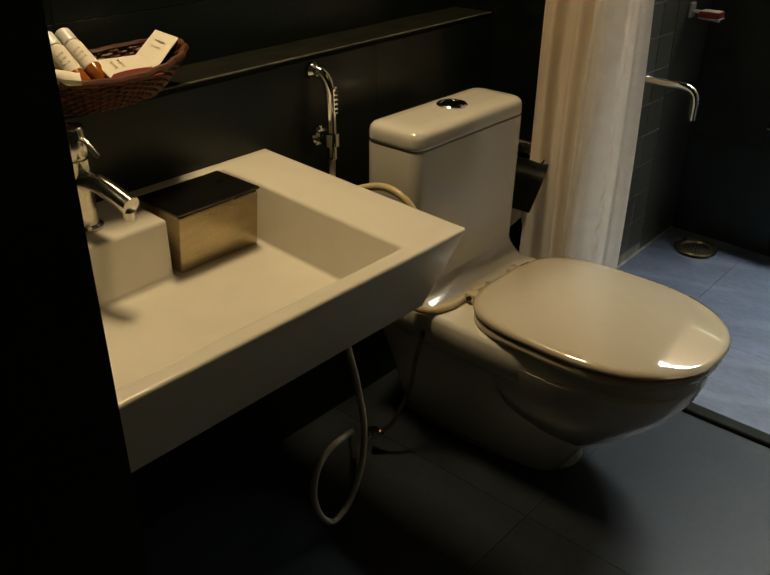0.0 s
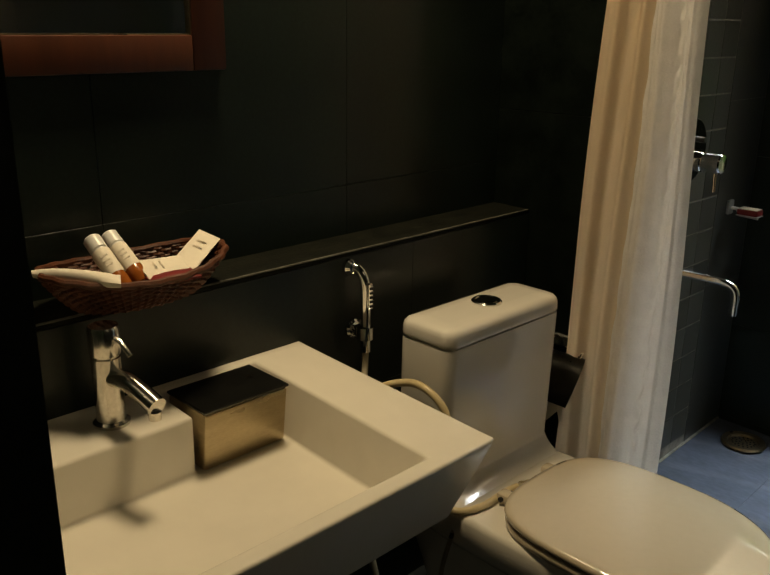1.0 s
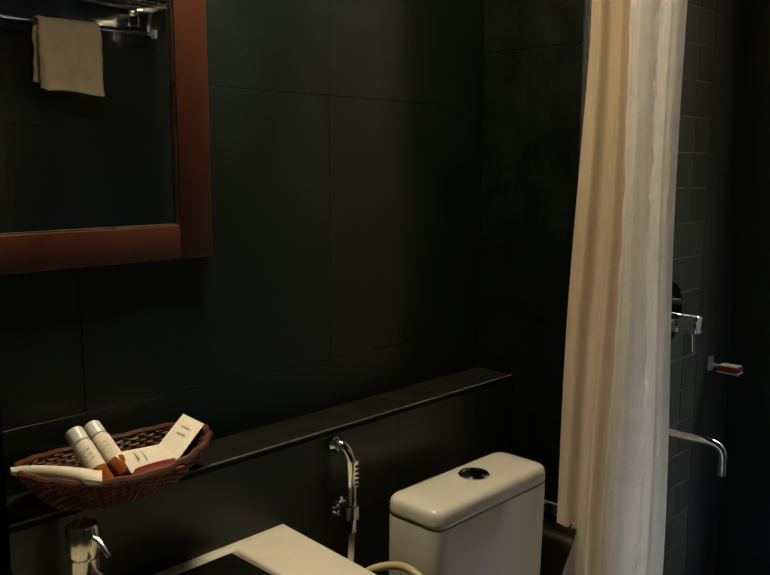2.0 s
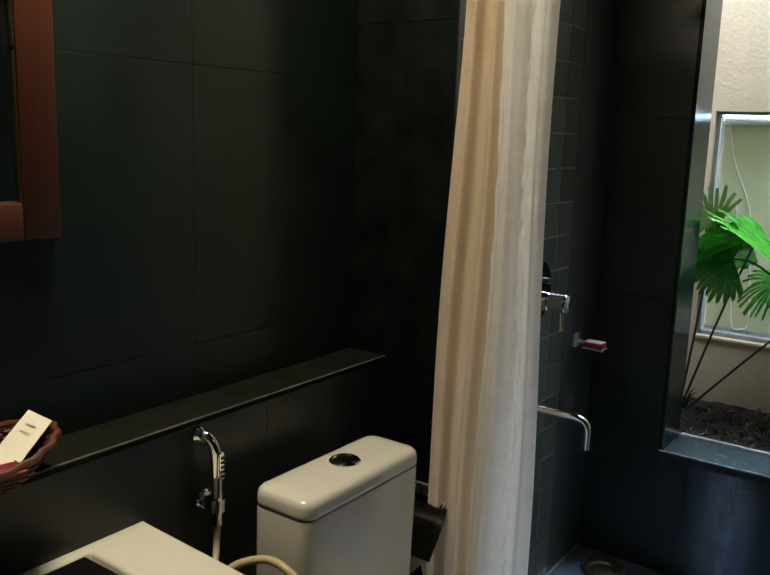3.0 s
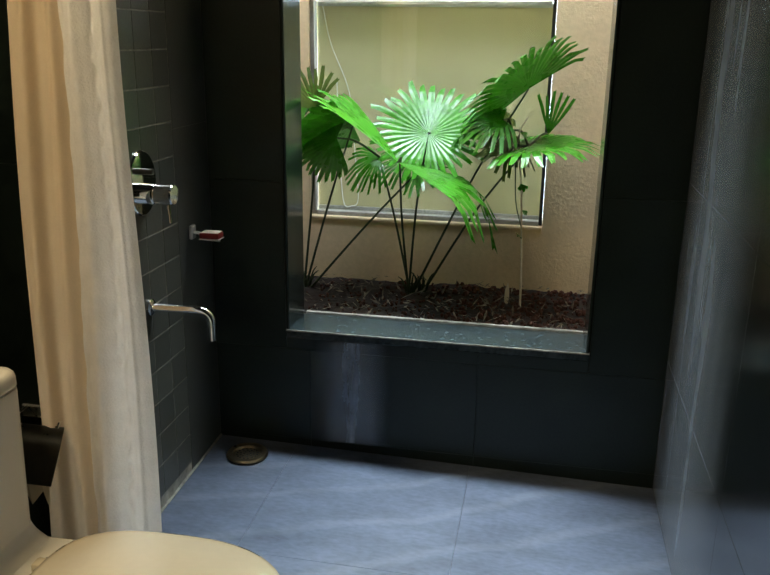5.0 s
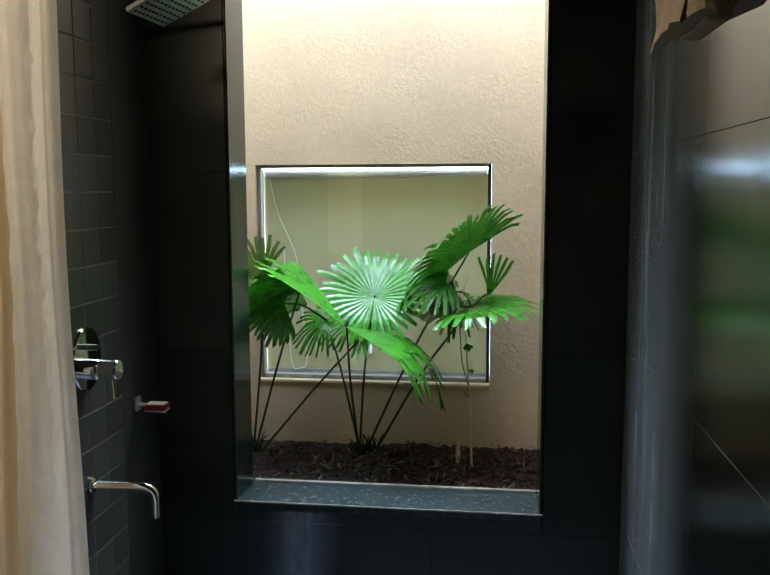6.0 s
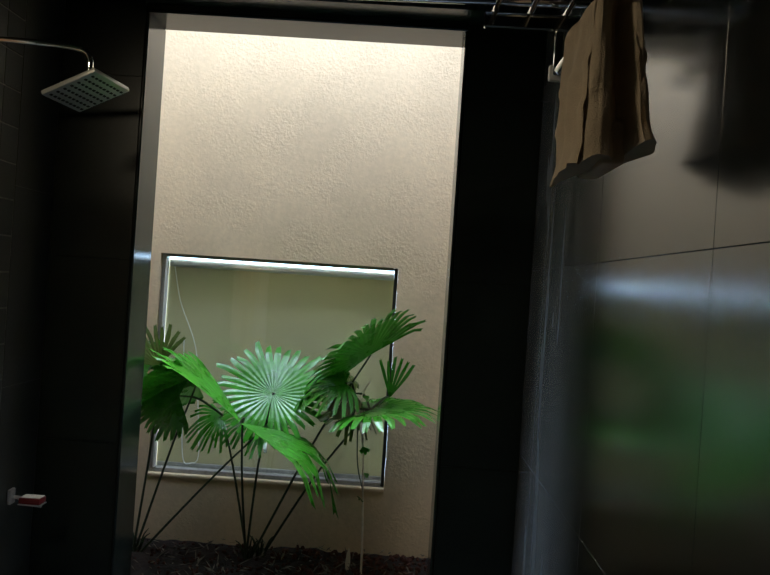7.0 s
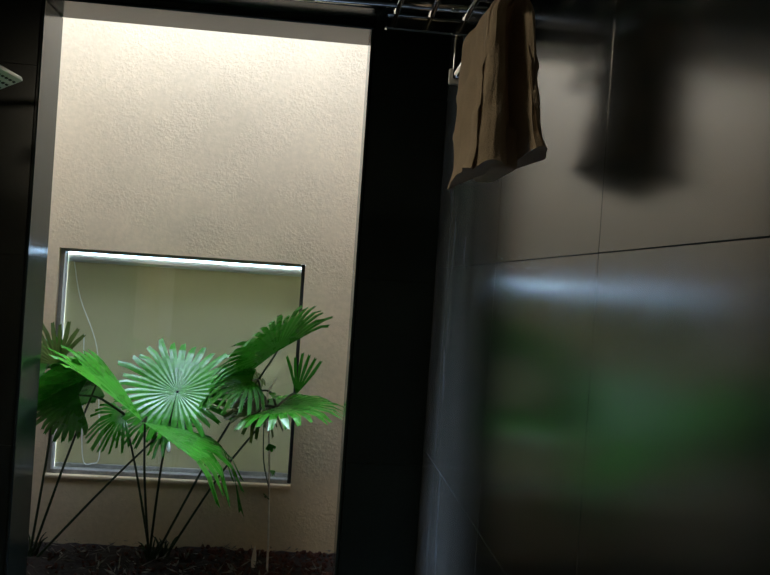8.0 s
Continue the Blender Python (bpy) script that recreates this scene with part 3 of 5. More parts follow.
    for dy in (-0.085, 0.085):
        h = part("hinge", box(0.430, 0.468, 1.585 + dy - 0.016, 1.585 + dy + 0.016, 0.386, 0.412, 0.006, 2), M_SEAT, root)
        part("hinge_pin", tube([(0.447, 1.585 + dy - 0.022, 0.401), (0.447, 1.585 + dy + 0.022, 0.401)], 0.006, 12), M_BLACK, h)
    for dy in (-0.12, 0.12):
        part("buffer", box(0.90, 0.93, 1.585 + dy - 0.007, 1.585 + dy + 0.007, 0.386, 0.412, 0.002, 1), M_SEAT, root)
    part("seal", loft([egg(0.0, 0.219, 0.721, 0.118, power=5), egg(0.004, 0.219, 0.721, 0.118, power=5)]), M_GROUT, root, "grey silicone seal at the floor")
    return root


toilet()


def supply_pipe():
    root = thing("supply_pipe", (0.125, 1.36, 0.1), "braided cistern supply hose with a chrome stop valve", "pipe")
    part("hose", tube(curve_points([(0.392, 1.395, 0.352), (0.392, 1.358, 0.27), (0.386, 1.345, 0.19), (0.362, 1.312, 0.095), (0.340, 1.296, 0.066)]), 0.0055, 10), M_STEEL, root)
    valve = part("stop_valve", tube([(0.340, 1.296, 0.066), (0.328, 1.289, 0.052), (0.315, 1.283, 0.045)], 0.010, 14), M_CHROME, root)
    part("pipe", tube([(0.315, 1.283, 0.047), (0.315, 1.283, 0.0)], 0.008, 12), M_CHROME, root)
    part("valve_knob", lathe([(0.001, 0), (0.014, 0), (0.014, 0.012), (0.001, 0.013)], (0.322, 1.286, 0.056), segs=16), M_CHROME, valve)
    return root


supply_pipe()


def bidet_spray():
    root = thing("bidet_spray", (0.12, 1.26, 0.78), "chrome hand bidet spray in its wall holder", "spray")
    part("wall_plate", lathe([(0.001, 0.0), (0.022, 0.0), (0.022, 0.006), (0.017, 0.010), (0.001, 0.010)], (0.122, 1.327, 0.762), axis="x", segs=24), M_CHROME, root)
    part("holder", box(0.130, 0.166, 1.316, 1.338, 0.749, 0.775, 0.005, 2), M_CHROME, root)
    part("holder_ring", lathe([(0.012, -0.014), (0.0195, -0.014), (0.0195, 0.014), (0.012, 0.014)], (0.164, 1.327, 0.762), segs=20), M_CHROME, root)
    body = part("handle", tube(curve_points([(0.166, 1.327, 0.718), (0.166, 1.327, 0.775), (0.165, 1.327, 0.848), (0.162, 1.325, 0.884), (0.150, 1.320, 0.906), (0.134, 1.314, 0.910)], 6), 0.0115, 14), M_CHROME, root)
    part("spray_face", lathe([(0.001, -0.006), (0.017, -0.006), (0.018, 0.004), (0.012, 0.014), (0.001, 0.016)], (0.130, 1.312, 0.909), axis="x", segs=22), M_CHROME, body)
    part("trigger", box(0.176, 0.184, 1.321, 1.333, 0.820, 0.880, 0.003, 1), M_CHROME, body)
    for k in range(5):
        part("grip_rib", box(0.183, 0.1865, 1.322, 1.332, 0.826 + 0.010 * k, 0.831 + 0.010 * k), M_BLACK, body)
    part("hose", tube(curve_points([(0.166, 1.327, 0.722), (0.180, 1.310, 0.66), (0.26, 1.22, 0.61), (0.40, 1.11, 0.565), (0.446, 1.078, 0.47), (0.45, 1.098, 0.37), (0.45, 1.118, 0.244), (0.45, 1.108, 0.141), (0.45, 1.070, 0.066),
                                    (0.45, 1.022, 0.042), (0.45, 0.985, 0.078), (0.45, 0.966, 0.145), (0.45, 0.976, 0.205), (0.45, 1.009, 0.240), (0.446, 1.06, 0.245), (0.405, 1.125, 0.20), (0.35, 1.18, 0.12), (0.31, 1.22, 0.05), (0.30, 1.235, 0.002)]), 0.0072, 12), M_HOSEW, root, "cream plastic hose hanging in a loop")
    return root


bidet_spray()


def loose_hose():
    root = thing("loose_hose", (0.35, 1.30, 0.39), "yellowed plastic hose end lying across the toilet shoulder", "hose")
    part("tube", tube(curve_points([(0.235, 1.235, 0.60), (0.255, 1.275, 0.668), (0.305, 1.318, 0.690), (0.365, 1.322, 0.688), (0.41, 1.326, 0.650), (0.425, 1.325, 0.57), (0.405, 1.335, 0.47), (0.355, 1.352, 0.405),
                                    (0.362, 1.372, 0.3945), (0.408, 1.385, 0.3945), (0.430, 1.44, 0.3945), (0.428, 1.52, 0.3945), (0.432, 1.562, 0.3945)]), 0.0085, 12), M_HOSE, root)
    tip = part("nozzle", tube([(0.432, 1.560, 0.3945), (0.436, 1.585, 0.3945), (0.438, 1.60, 0.394)], 0.0065, 12), M_STEEL, root, "tarnished metal nozzle")
    part("nozzle_ring", tube([(0.434, 1.574, 0.3945), (0.435, 1.580, 0.3945)], 0.009, 12), M_STEEL, tip)
    return root


loose_hose()


def paper_holder():
    root = thing("paper_holder", (0.26, 1.93, 0.5), "steel toilet paper holder with curved cover and little paper", "holder")
    part("plate", box(0.228, 0.298, PILLAR_Y - 0.012, PILLAR_Y - 0.001, 0.585, 0.620, 0.004, 1), M_CHROME, root)
    for x in (0.225, 0.350):
        part("arm", tube(curve_points([(x, PILLAR_Y - 0.008, 0.60), (x, PILLAR_Y - 0.045, 0.60), (x, PILLAR_Y - 0.075, 0.565), (x, PILLAR_Y - 0.078, 0.535)], 5), 0.0055, 10), M_CHROME, root)
    bm = bmesh.new()
    rows = []
    for k in range(13):
        a = radians(-30 + 150 * k / 12)
        y, z = PILLAR_Y - 0.066 - 0.062 * math.sin(a), 0.512 + 0.080 * math.cos(a)
        bulge = 0.040 * math.sin(math.pi * (0.05 + 0.85 * k / 12))      # rounded side edges
        rows.append([bm.verts.new((x, y, z)) for x in (0.262 - bulge, 0.268 - bulge, 0.342 + bulge, 0.348 + bulge)])
    for a, b in zip(rows, rows[1:]):
        for i in range(3):
            bm.faces.new((a[i], a[i + 1], b[i + 1], b[i]))
    bmesh.ops.solidify(bm, geom=bm.faces, thickness=0.0025)
    part("cover", bm, M_DARK_STEEL, root, "dark reflective curved cover")
    part("bar", tube([(0.225, PILLAR_Y - 0.078, 0.540), (0.350, PILLAR_Y - 0.078, 0.540)], 0.006, 12), M_CHROME, root)
    roll = part("roll", lathe([(0.018, 0.0), (0.034, 0.0), (0.034, 0.105), (0.018, 0.105)], (0.243, PILLAR_Y - 0.078, 0.535), axis="x", segs=28), M_PAPER, root, "thin white paper roll")
    bm = bmesh.new()
    g = [[bm.verts.new((0.247 + 0.098 * i / 8, PILLAR_Y - 0.112 + 0.006 * math.sin(i * 1.3) + 0.004 * j, 0.53 - 0.03 * j - 0.016 * j * ((i * 5) % 3) / 3)) for i in range(9)] for j in range(4)]
    for a, b in zip(g, g[1:]):
        for i in range(8):
            bm.faces.new((a[i], a[i + 1], b[i + 1], b[i]))
    bmesh.ops.solidify(bm, geom=bm.faces, thickness=0.001)
    part("loose_sheet", bm, M_PAPER, roll, "torn hanging sheet of paper")
    return root


paper_holder()

# ---- basket on the ledge ----


def basket():
    c = Vector((0.112, 0.822, LEDGE_Z))
    root = thing("basket", c, "oval woven brown wicker basket on the ledge", "basket")
    A, B, H = 0.168, 0.104, 0.056      # half length along the wall, half depth, height
    n = 64

    def wall_point(a, h, out):
        f = 0.60 + 0.40 * (h / H) ** 0.7
        f2 = 0.46 + 0.54 * (h / H) ** 0.7
        lift = 0.018 * (math.cos(2 * a) * 0.5 + 0.5) * h / H
        return c + Vector(((B * f2 + out) * math.sin(a), (A * f + out) * math.cos(a), h + lift))

    bm = bmesh.new()
    ring0 = [bm.verts.new(c + Vector((B * 0.46 * math.sin(2 * math.pi * k / n), A * 0.60 * math.cos(2 * math.pi * k / n), 0.003))) for k in range(n)]
    bm.faces.new(ring0)
    bmesh.ops.solidify(bm, geom=bm.faces, thickness=-0.004)
    part("base", bm, M_WICKER, root)
    for r in range(13):
        h = 0.003 + (H - 0.005) * r / 12
        pts = [wall_point(2 * math.pi * k / n, h, 0.0034 * (1 if (k + r) % 2 else -1)) for k in range(n + 1)]
        part("weaver", tube(pts, 0.0040, 6, caps=False), M_WICKER, root)
    for k in range(0, n, 2):
        a = 2 * math.pi * k / n
        part("stake", tube([wall_point(a, 0.002 + (H - 0.002) * q / 4, 0) for q in range(5)], 0.0024, 5), M_WICKER, root)
    pts = [wall_point(2 * math.pi * k / n, H + 0.002, 0.003 * math.sin(k * 1.9)) for k in range(n + 1)]
    part("rim", tube(pts, 0.0065, 8, caps=False), M_WICKER, root, "plaited wicker rim")
    return root


basket()


def bottle(m, group):
    root = thing("toiletry_bottle", m.translation, "small white bottle with amber liquid end lying in the basket", "bottle", group)

    def put(name, bm, mat, label=""):
        bmesh.ops.transform(bm, matrix=m, verts=bm.verts)
        return part(name, bm, mat, root, label)

    put("body", lathe([(0.001, 0.0), (0.0145, 0.0), (0.016, 0.003), (0.016, 0.034), (0.001, 0.034)], (0, 0, 0), segs=24), M_AMBER, "amber liquid showing")
    put("wrap", lathe([(0.001, 0.034), (0.0164, 0.034), (0.0164, 0.084), (0.0155, 0.087), (0.001, 0.087)], (0, 0, 0), segs=24), M_PAPER)
    cap = put("cap", lathe([(0.001, 0.087), (0.0135, 0.087), (0.0135, 0.090), (0.0155, 0.092), (0.0155, 0.116), (0.013, 0.119), (0.001, 0.119)], (0, 0, 0), segs=24), M_WHITE, "white screw cap")
    for k in range(3):
        bm = box(0.0150, 0.0168, -0.006, 0.006, 0.050 + 0.009 * k, 0.053 + 0.009 * k)
        put("print_bar", bm, M_PRINT)
    return root


def lying(base, tip, roll=0):
    d = Vector(tip) - Vector(base)
    q = d.to_track_quat("Z", "Y").to_matrix().to_4x4()
    return Matrix.Translation(base) @ q @ Matrix.Rotation(radians(roll), 4, "Z")


bottle(lying((0.180, 0.766, 0.984), (0.095, 0.756, 1.052), 60), "bottles in the basket")
bottle(lying((0.165, 0.806, 0.986), (0.072, 0.796, 1.052), 60), "bottles in the basket")


def packet(name, corners, thick, mat, label, bars=0):
    """A flat packet from its four corners."""
    root = thing(name, Vector(corners[0]), label, "packet")
    c = [Vector(p) for p in corners]
    nrm = (c[1] - c[0]).cross(c[3] - c[0]).normalized()
    if nrm.z < 0:
        nrm = -nrm
    bm = bmesh.new()
    n = 8
    for side in (0, 1):
        g = []
        for i in range(n + 1):
            row = []
            for j in range(n + 1):
                u, v = i / n, j / n
                p = c[0] * (1 - u) * (1 - v) + c[1] * u * (1 - v) + c[2] * u * v + c[3] * (1 - u) * v
                puff = thick * (0.25 + 0.75 * (math.sin(math.pi * u) * math.sin(math.pi * v)) ** 0.5) / 2
                row.append(bm.verts.new(p + nrm * (puff if side else -puff)))
            g.append(row)
        for i in range(n):
            for j in range(n):
                bm.faces.new((g[i][j], g[i + 1][j], g[i + 1][j + 1], g[i][j + 1]))
        if side:
            rim = lambda h: [h[i][0] for i in range(n + 1)] + [h[n][j] for j in range(1, n + 1)] + [h[i][n] for i in range(n - 1, -1, -1)] + [h[0][j] for j in range(n - 1, 0, -1)]
            a, b = rim(first), rim(g)
            for k in range(len(a)):
                bm.faces.new((a[k], a[(k + 1) % len(a)], b[(k + 1) % len(a)], b[k]))
        first = g
    part("wrapper", bm, mat, root)
    for k in range(bars):
        u0, v0 = 0.30, 0.25 + 0.16 * k
        u, v = (c[1] - c[0]), (c[3] - c[0])
        q = [c[0] + u * a + v * b + nrm * (thick * 0.55) for a, b in ((u0, v0), (0.7, v0), (0.7, v0 + 0.05), (u0, v0 + 0.05))]
        bm = bmesh.new()
        f = bm.faces.new([bm.verts.new(p) for p in q])
        bmesh.ops.solidify(bm, geom=[f], thickness=0.0006)
        part("print_bar", bm, M_PRINT, root)
    return root


packet("soap_sachet", [(0.088, 0.648, 1.020), (0.104, 0.644, 1.018), (0.224, 0.735, 1.010), (0.190, 0.752, 1.014)], 0.028, M_PAPER, "long white paper sachet resting on the basket rim")
packet("comb_envelope", [(0.060, 0.985, 1.032), (0.120, 0.992, 1.024), (0.180, 0.895, 0.992), (0.125, 0.880, 0.998)], 0.006, M_PAPER, "white card envelope leaning out of the basket", 2)
packet("soap_carton", [(0.195, 0.800, 1.000), (0.125, 0.815, 1.014), (0.135, 0.895, 1.012), (0.200, 0.880, 0.998)], 0.012, M_PAPER, "small white carton with a red edge in the basket", 2)
packet("red_sachet", [(0.218, 0.800, 0.996), (0.180, 0.800, 1.000), (0.180, 0.888, 1.000), (0.220, 0.886, 0.994)], 0.016, M_RED, "dark red paper sachet under the white carton")

# ---- mirror ----


def wall_mirror():
    root = thing("wall_mirror", (0.0, 0.72, 1.33), "rectangular mirror in a flat red-brown wooden frame", "mirror")
    y0, y1, z0, z1, w = 0.352, 1.087, 1.326, 2.08, 0.072
    bm = box(0.001, 0.026, y1 - w, y1, z0, z1, 0.003, 2)
    part("frame_stile", bm, M_MAHOGANY, root)
    part("frame_stile", box(0.001, 0.026, y0, y0 + w, z0, z1, 0.003, 2), M_MAHOGANY, root)
    part("frame_rail", box(0.001, 0.0258, y0 + w, y1 - w, z0, z0 + w - 0.008, 0.003, 2), M_MAHOGANY, root)
    part("frame_rail", box(0.001, 0.0258, y0 + w, y1 - w, z1 - w + 0.008, z1, 0.003, 2), M_MAHOGANY, root)
    glass = part("glass", box(0.001, 0.014, y0 + w - 0.004, y1 - w + 0.004, z0 + w - 0.016, z1 - w + 0.016), M_MIRROR, root, smooth=None)
    part("edge_bead", box(0.0142, 0.0215, y0 + w, y1 - w - 0.004, z0 + w - 0.008, z0 + w - 0.0055), M_STEEL, glass)
    part("edge_bead", box(0.0142, 0.0215, y1 - w - 0.0025, y1 - w, z0 + w - 0.008, z1 - w + 0.008), M_STEEL, glass)
    return root


wall_mirror()

# ---- shower ----


def curtain():
    root = thing("shower_curtain", (0.44, 1.93, 0.03), "cream cloth shower curtain with white lace border, drawn aside", "curtain")
    def sheet(u0, u1, n, shift, amp, freq, phase, lace=False):
        nz = 240 if lace else 70
        bm = bmesh.new()
        rows = []
        for k in range(nz + 1):
            v = k / nz
            z = 0.025 + v * 2.10
            left = 0.272 + 0.068 * min(1, v / 0.85) + 0.045 * max(0, v - 0.9) * 10
            right = 0.604 - 0.014 * v - 0.045 * max(0, v - 0.9) * 10
            row = []
            for i in range(n + 1):
                u = u0 + (u1 - u0) * i / n
                s = math.sin(freq * u + phase + 0.5 * math.sin(2.1 * v + phase))
                s2 = math.sin(2.3 * freq * u + 1.3 + 1.1 * v)
                y = 1.925 + shift + amp * (s * (1 - 0.25 * v) + 0.16 * s2)
                x = left + (right - left) * u + 0.006 * math.sin(9 * v + 5 * u)
                if lace:
                    strip = max(0.0, 1 - abs(u - 0.80) / 0.06)      # crinkled lace band
                    y += 0.012 * strip * noise.noise((u * 20, z * 34, 2.0))
                    y -= 0.007 * max(0.0, 1 - abs(u - 0.56) / 0.035) + 0.004 * max(0.0, 1 - abs(u - 0.90) / 0.02)
                    x += 0.005 * noise.noise((z * 14, 3.0, 1.0)) * (1 if i < 3 else 0)
                row.append(bm.verts.new((x, y, z)))
            rows.append(row)
        for a, b in zip(rows, rows[1:]):
            for i in range(n):
                bm.faces.new((a[i], a[i + 1], b[i + 1], b[i]))
        bmesh.ops.solidify(bm, geom=bm.faces, thickness=0.0016)
        return bm

    part("cloth", sheet(0.0, 0.66, 96, 0.0, 0.0125, 25, 0.9), M_CURTAIN, root, smooth=80)
    part("lace_border", sheet(0.50, 1.0, 56, -0.026, 0.010, 24, 2.2, True), M_LACE, root, "white lace border with puckered edge", smooth=80)
    return root


curtain()


def curtain_rod():
    root = thing("curtain_rod", (1.0, 1.95, 2.13), "chrome shower curtain rod across the room", "rod")
    part("pole", tube([(SHOWER_X - 0.003, 1.945, 2.128), (EAST - 0.001, 1.945, 2.158)], 0.0125, 20), M_CHROME, root)
    part("flange", lathe([(0.001, 0), (0.026, 0), (0.026, 0.006), (0.014, 0.014), (0.001, 0.014)], (EAST - 0.001, 1.945, 2.158), axis="x", segs=24), M_CHROME, root)
    return root


curtain_rod()


def shower_valve():
    c = Vector((SHOWER_X, 2.510, 1.070))
    root = thing("shower_valve", c, "round chrome shower mixer on the tiled wall", "mixer")
    bm = bmesh.new()
    rings = []
    for r, h in ((0.001, 0.0), (1, 0.0), (1, 0.004), (0.96, 0.008), (0.001, 0.010)):
        rings.append([c + Vector((h, 0.082 * r * math.cos(a), 0.094 * r * math.sin(a))) for a in (2 * math.pi * k / 40 for k in range(40))])
    part("plate", loft(rings), M_CHROME, root)
    part("sleeve", lathe([(0.001, 0.008), (0.031, 0.008), (0.031, 0.040), (0.028, 0.044), (0.001, 0.044)], c + Vector((0, 0, -0.029)), axis="x"), M_CHROME, root)
    knob = part("knob", lathe([(0.001, 0.044), (0.027, 0.044), (0.030, 0.048), (0.030, 0.096), (0.027, 0.100), (0.001, 0.101)], c + Vector((0, 0, -0.029)), axis="x"), M_CHROME, root)
    part("lever", tube([c + Vector((0.080, 0, -0.056)), c + Vector((0.083, 0, -0.112))], 0.0048, 10), M_CHROME, knob)
    part("diverter", tube([c + Vector((0.008, 0, 0.034)), c + Vector((0.040, 0, 0.034))], 0.009, 14), M_DARK_STEEL, root)
    return root


shower_valve()


def shower_spout():
    root = thing("bath_spout", (SHOWER_X, 2.51, 0.70), "long chrome wall spout with bent tip", "spout")
    part("flange", lathe([(0.001, 0), (0.026, 0), (0.026, 0.005), (0.018, 0.010), (0.001, 0.010)], (SHOWER_X, 2.515, 0.695), axis="x", segs=24), M_CHROME, root)
    pts = [(0.304, 2.515, 0.695), (0.38, 2.535, 0.690), (0.432, 2.549, 0.686), (0.462, 2.557, 0.674), (0.474, 2.560, 0.648), (0.475, 2.560, 0.588)]
    part("pipe", tube(curve_points(pts, 6), 0.0125, 18), M_CHROME, root)
    return root


shower_spout()


def soap_dish():
    root = thing("soap_holder", (SHOWER_X, 2.83, 0.85), "chrome wall hook holding a small dish", "holder")
    part("post", box(SHOWER_X, SHOWER_X + 0.012, 2.812, 2.846, 0.833, 0.880, 0.003, 1), M_SATIN, root)
    part("arm", tube([(SHOWER_X + 0.008, 2.83, 0.854), (SHOWER_X + 0.030, 2.83, 0.854), (SHOWER_X + 0.040, 2.83, 0.836), (SHOWER_X + 0.100, 2.83, 0.8335)], 0.006, 10), M_SATIN, root)
    part("dish", box(SHOWER_X + 0.036, SHOWER_X + 0.106, 2.806, 2.856, 0.8365, 0.8395, 0.001, 1), M_SATIN, root)
    return root


soap_dish()
soap = thing("soap_bar", (0.374, 2.83, 0.840), "wrapped soap bar with white top and red sides", "soap")
part("wrapper", box(0.340, 0.407, 2.806, 2.854, 0.840, 0.859, 0.004, 2), M_RED, soap)
part("top_label", box(0.343, 0.404, 2.809, 2.851, 0.8592, 0.8610, 0.001, 1), M_PAPER, soap, "pale top of the soap wrapper")


def rain_head():
    root = thing("rain_shower", (0.58, 2.58, 2.09), "square chrome rain shower head on a bent wall arm", "shower")
    part("flange", lathe([(0.001, 0), (0.026, 0), (0.026, 0.005), (0.016, 0.012), (0.001, 0.012)], (SHOWER_X, 2.49, 2.164), axis="x", segs=24), M_CHROME, root)
    part("arm", tube(curve_points([(SHOWER_X, 2.49, 2.164), (0.40, 2.52, 2.168), (0.50, 2.555, 2.172), (0.545, 2.571, 2.165), (0.562, 2.577, 2.140), (0.562, 2.577, 2.098)], 6), 0.0095, 14), M_CHROME, root)
    m = Matrix.Translation((0.555, 2.585, 2.058)) @ Euler((radians(-4), radians(-22), radians(-12))).to_matrix().to_4x4()
    bm = box(-0.085, 0.085, -0.085, 0.085, -0.006, 0.008, 0.004, 2)
    bmesh.ops.transform(bm, matrix=m, verts=bm.verts)
    plate = part("plate", bm, M_SATIN, root)
    bm = lathe([(0.001, 0.005), (0.016, 0.005), (0.018, 0.022), (0.012, 0.036), (0.001, 0.037)], (0, 0, 0), segs=20)
    bmesh.ops.transform(bm, matrix=m, verts=bm.verts)
    part("joint", bm, M_CHROME, root)
    for i in range(7):
        for j in range(9):
            bm = box(-0.066 + 0.022 * i - 0.003, -0.066 + 0.022 * i + 0.003, -0.068 + 0.017 * j - 0.004, -0.068 + 0.017 * j + 0.004, -0.0085, -0.0055)
            bmesh.ops.transform(bm, matrix=m, verts=bm.verts)
            part("nozzle", bm, M_BLACK, plate)
    return root


rain_head()


def floor_drain():
    c = Vector((0.450, 2.880, 0.0280))
    root = thing("floor_drain", c, "round perforated steel floor drain in the shower corner", "drain")
    part("rim", lathe([(0.050, 0.0), (0.072, 0.0), (0.075, 0.005), (0.070, 0.012), (0.054, 0.010), (0.050, 0.002)], c), M_STEEL, root)
    cup = part("grate", lathe([(0.001, -0.002), (0.049, -0.002), (0.049, 0.002), (0.030, 0.0045), (0.001, 0.0055)], c), M_STEEL, root)
    for ring, n in ((0.012, 5), (0.024, 10), (0.037, 16)):
        for k in range(n):
            a = 2 * math.pi * k / n
            part("hole", lathe([(0.001, 0), (0.0034, 0), (0.0034, 0.0012), (0.001, 0.0012)], c + Vector((ring * math.cos(a), ring * math.sin(a), 0.0053 - 0.07 * max(0, ring - 0.012) ** 1.1)), segs=8), M_BLACK, cup)
    return root


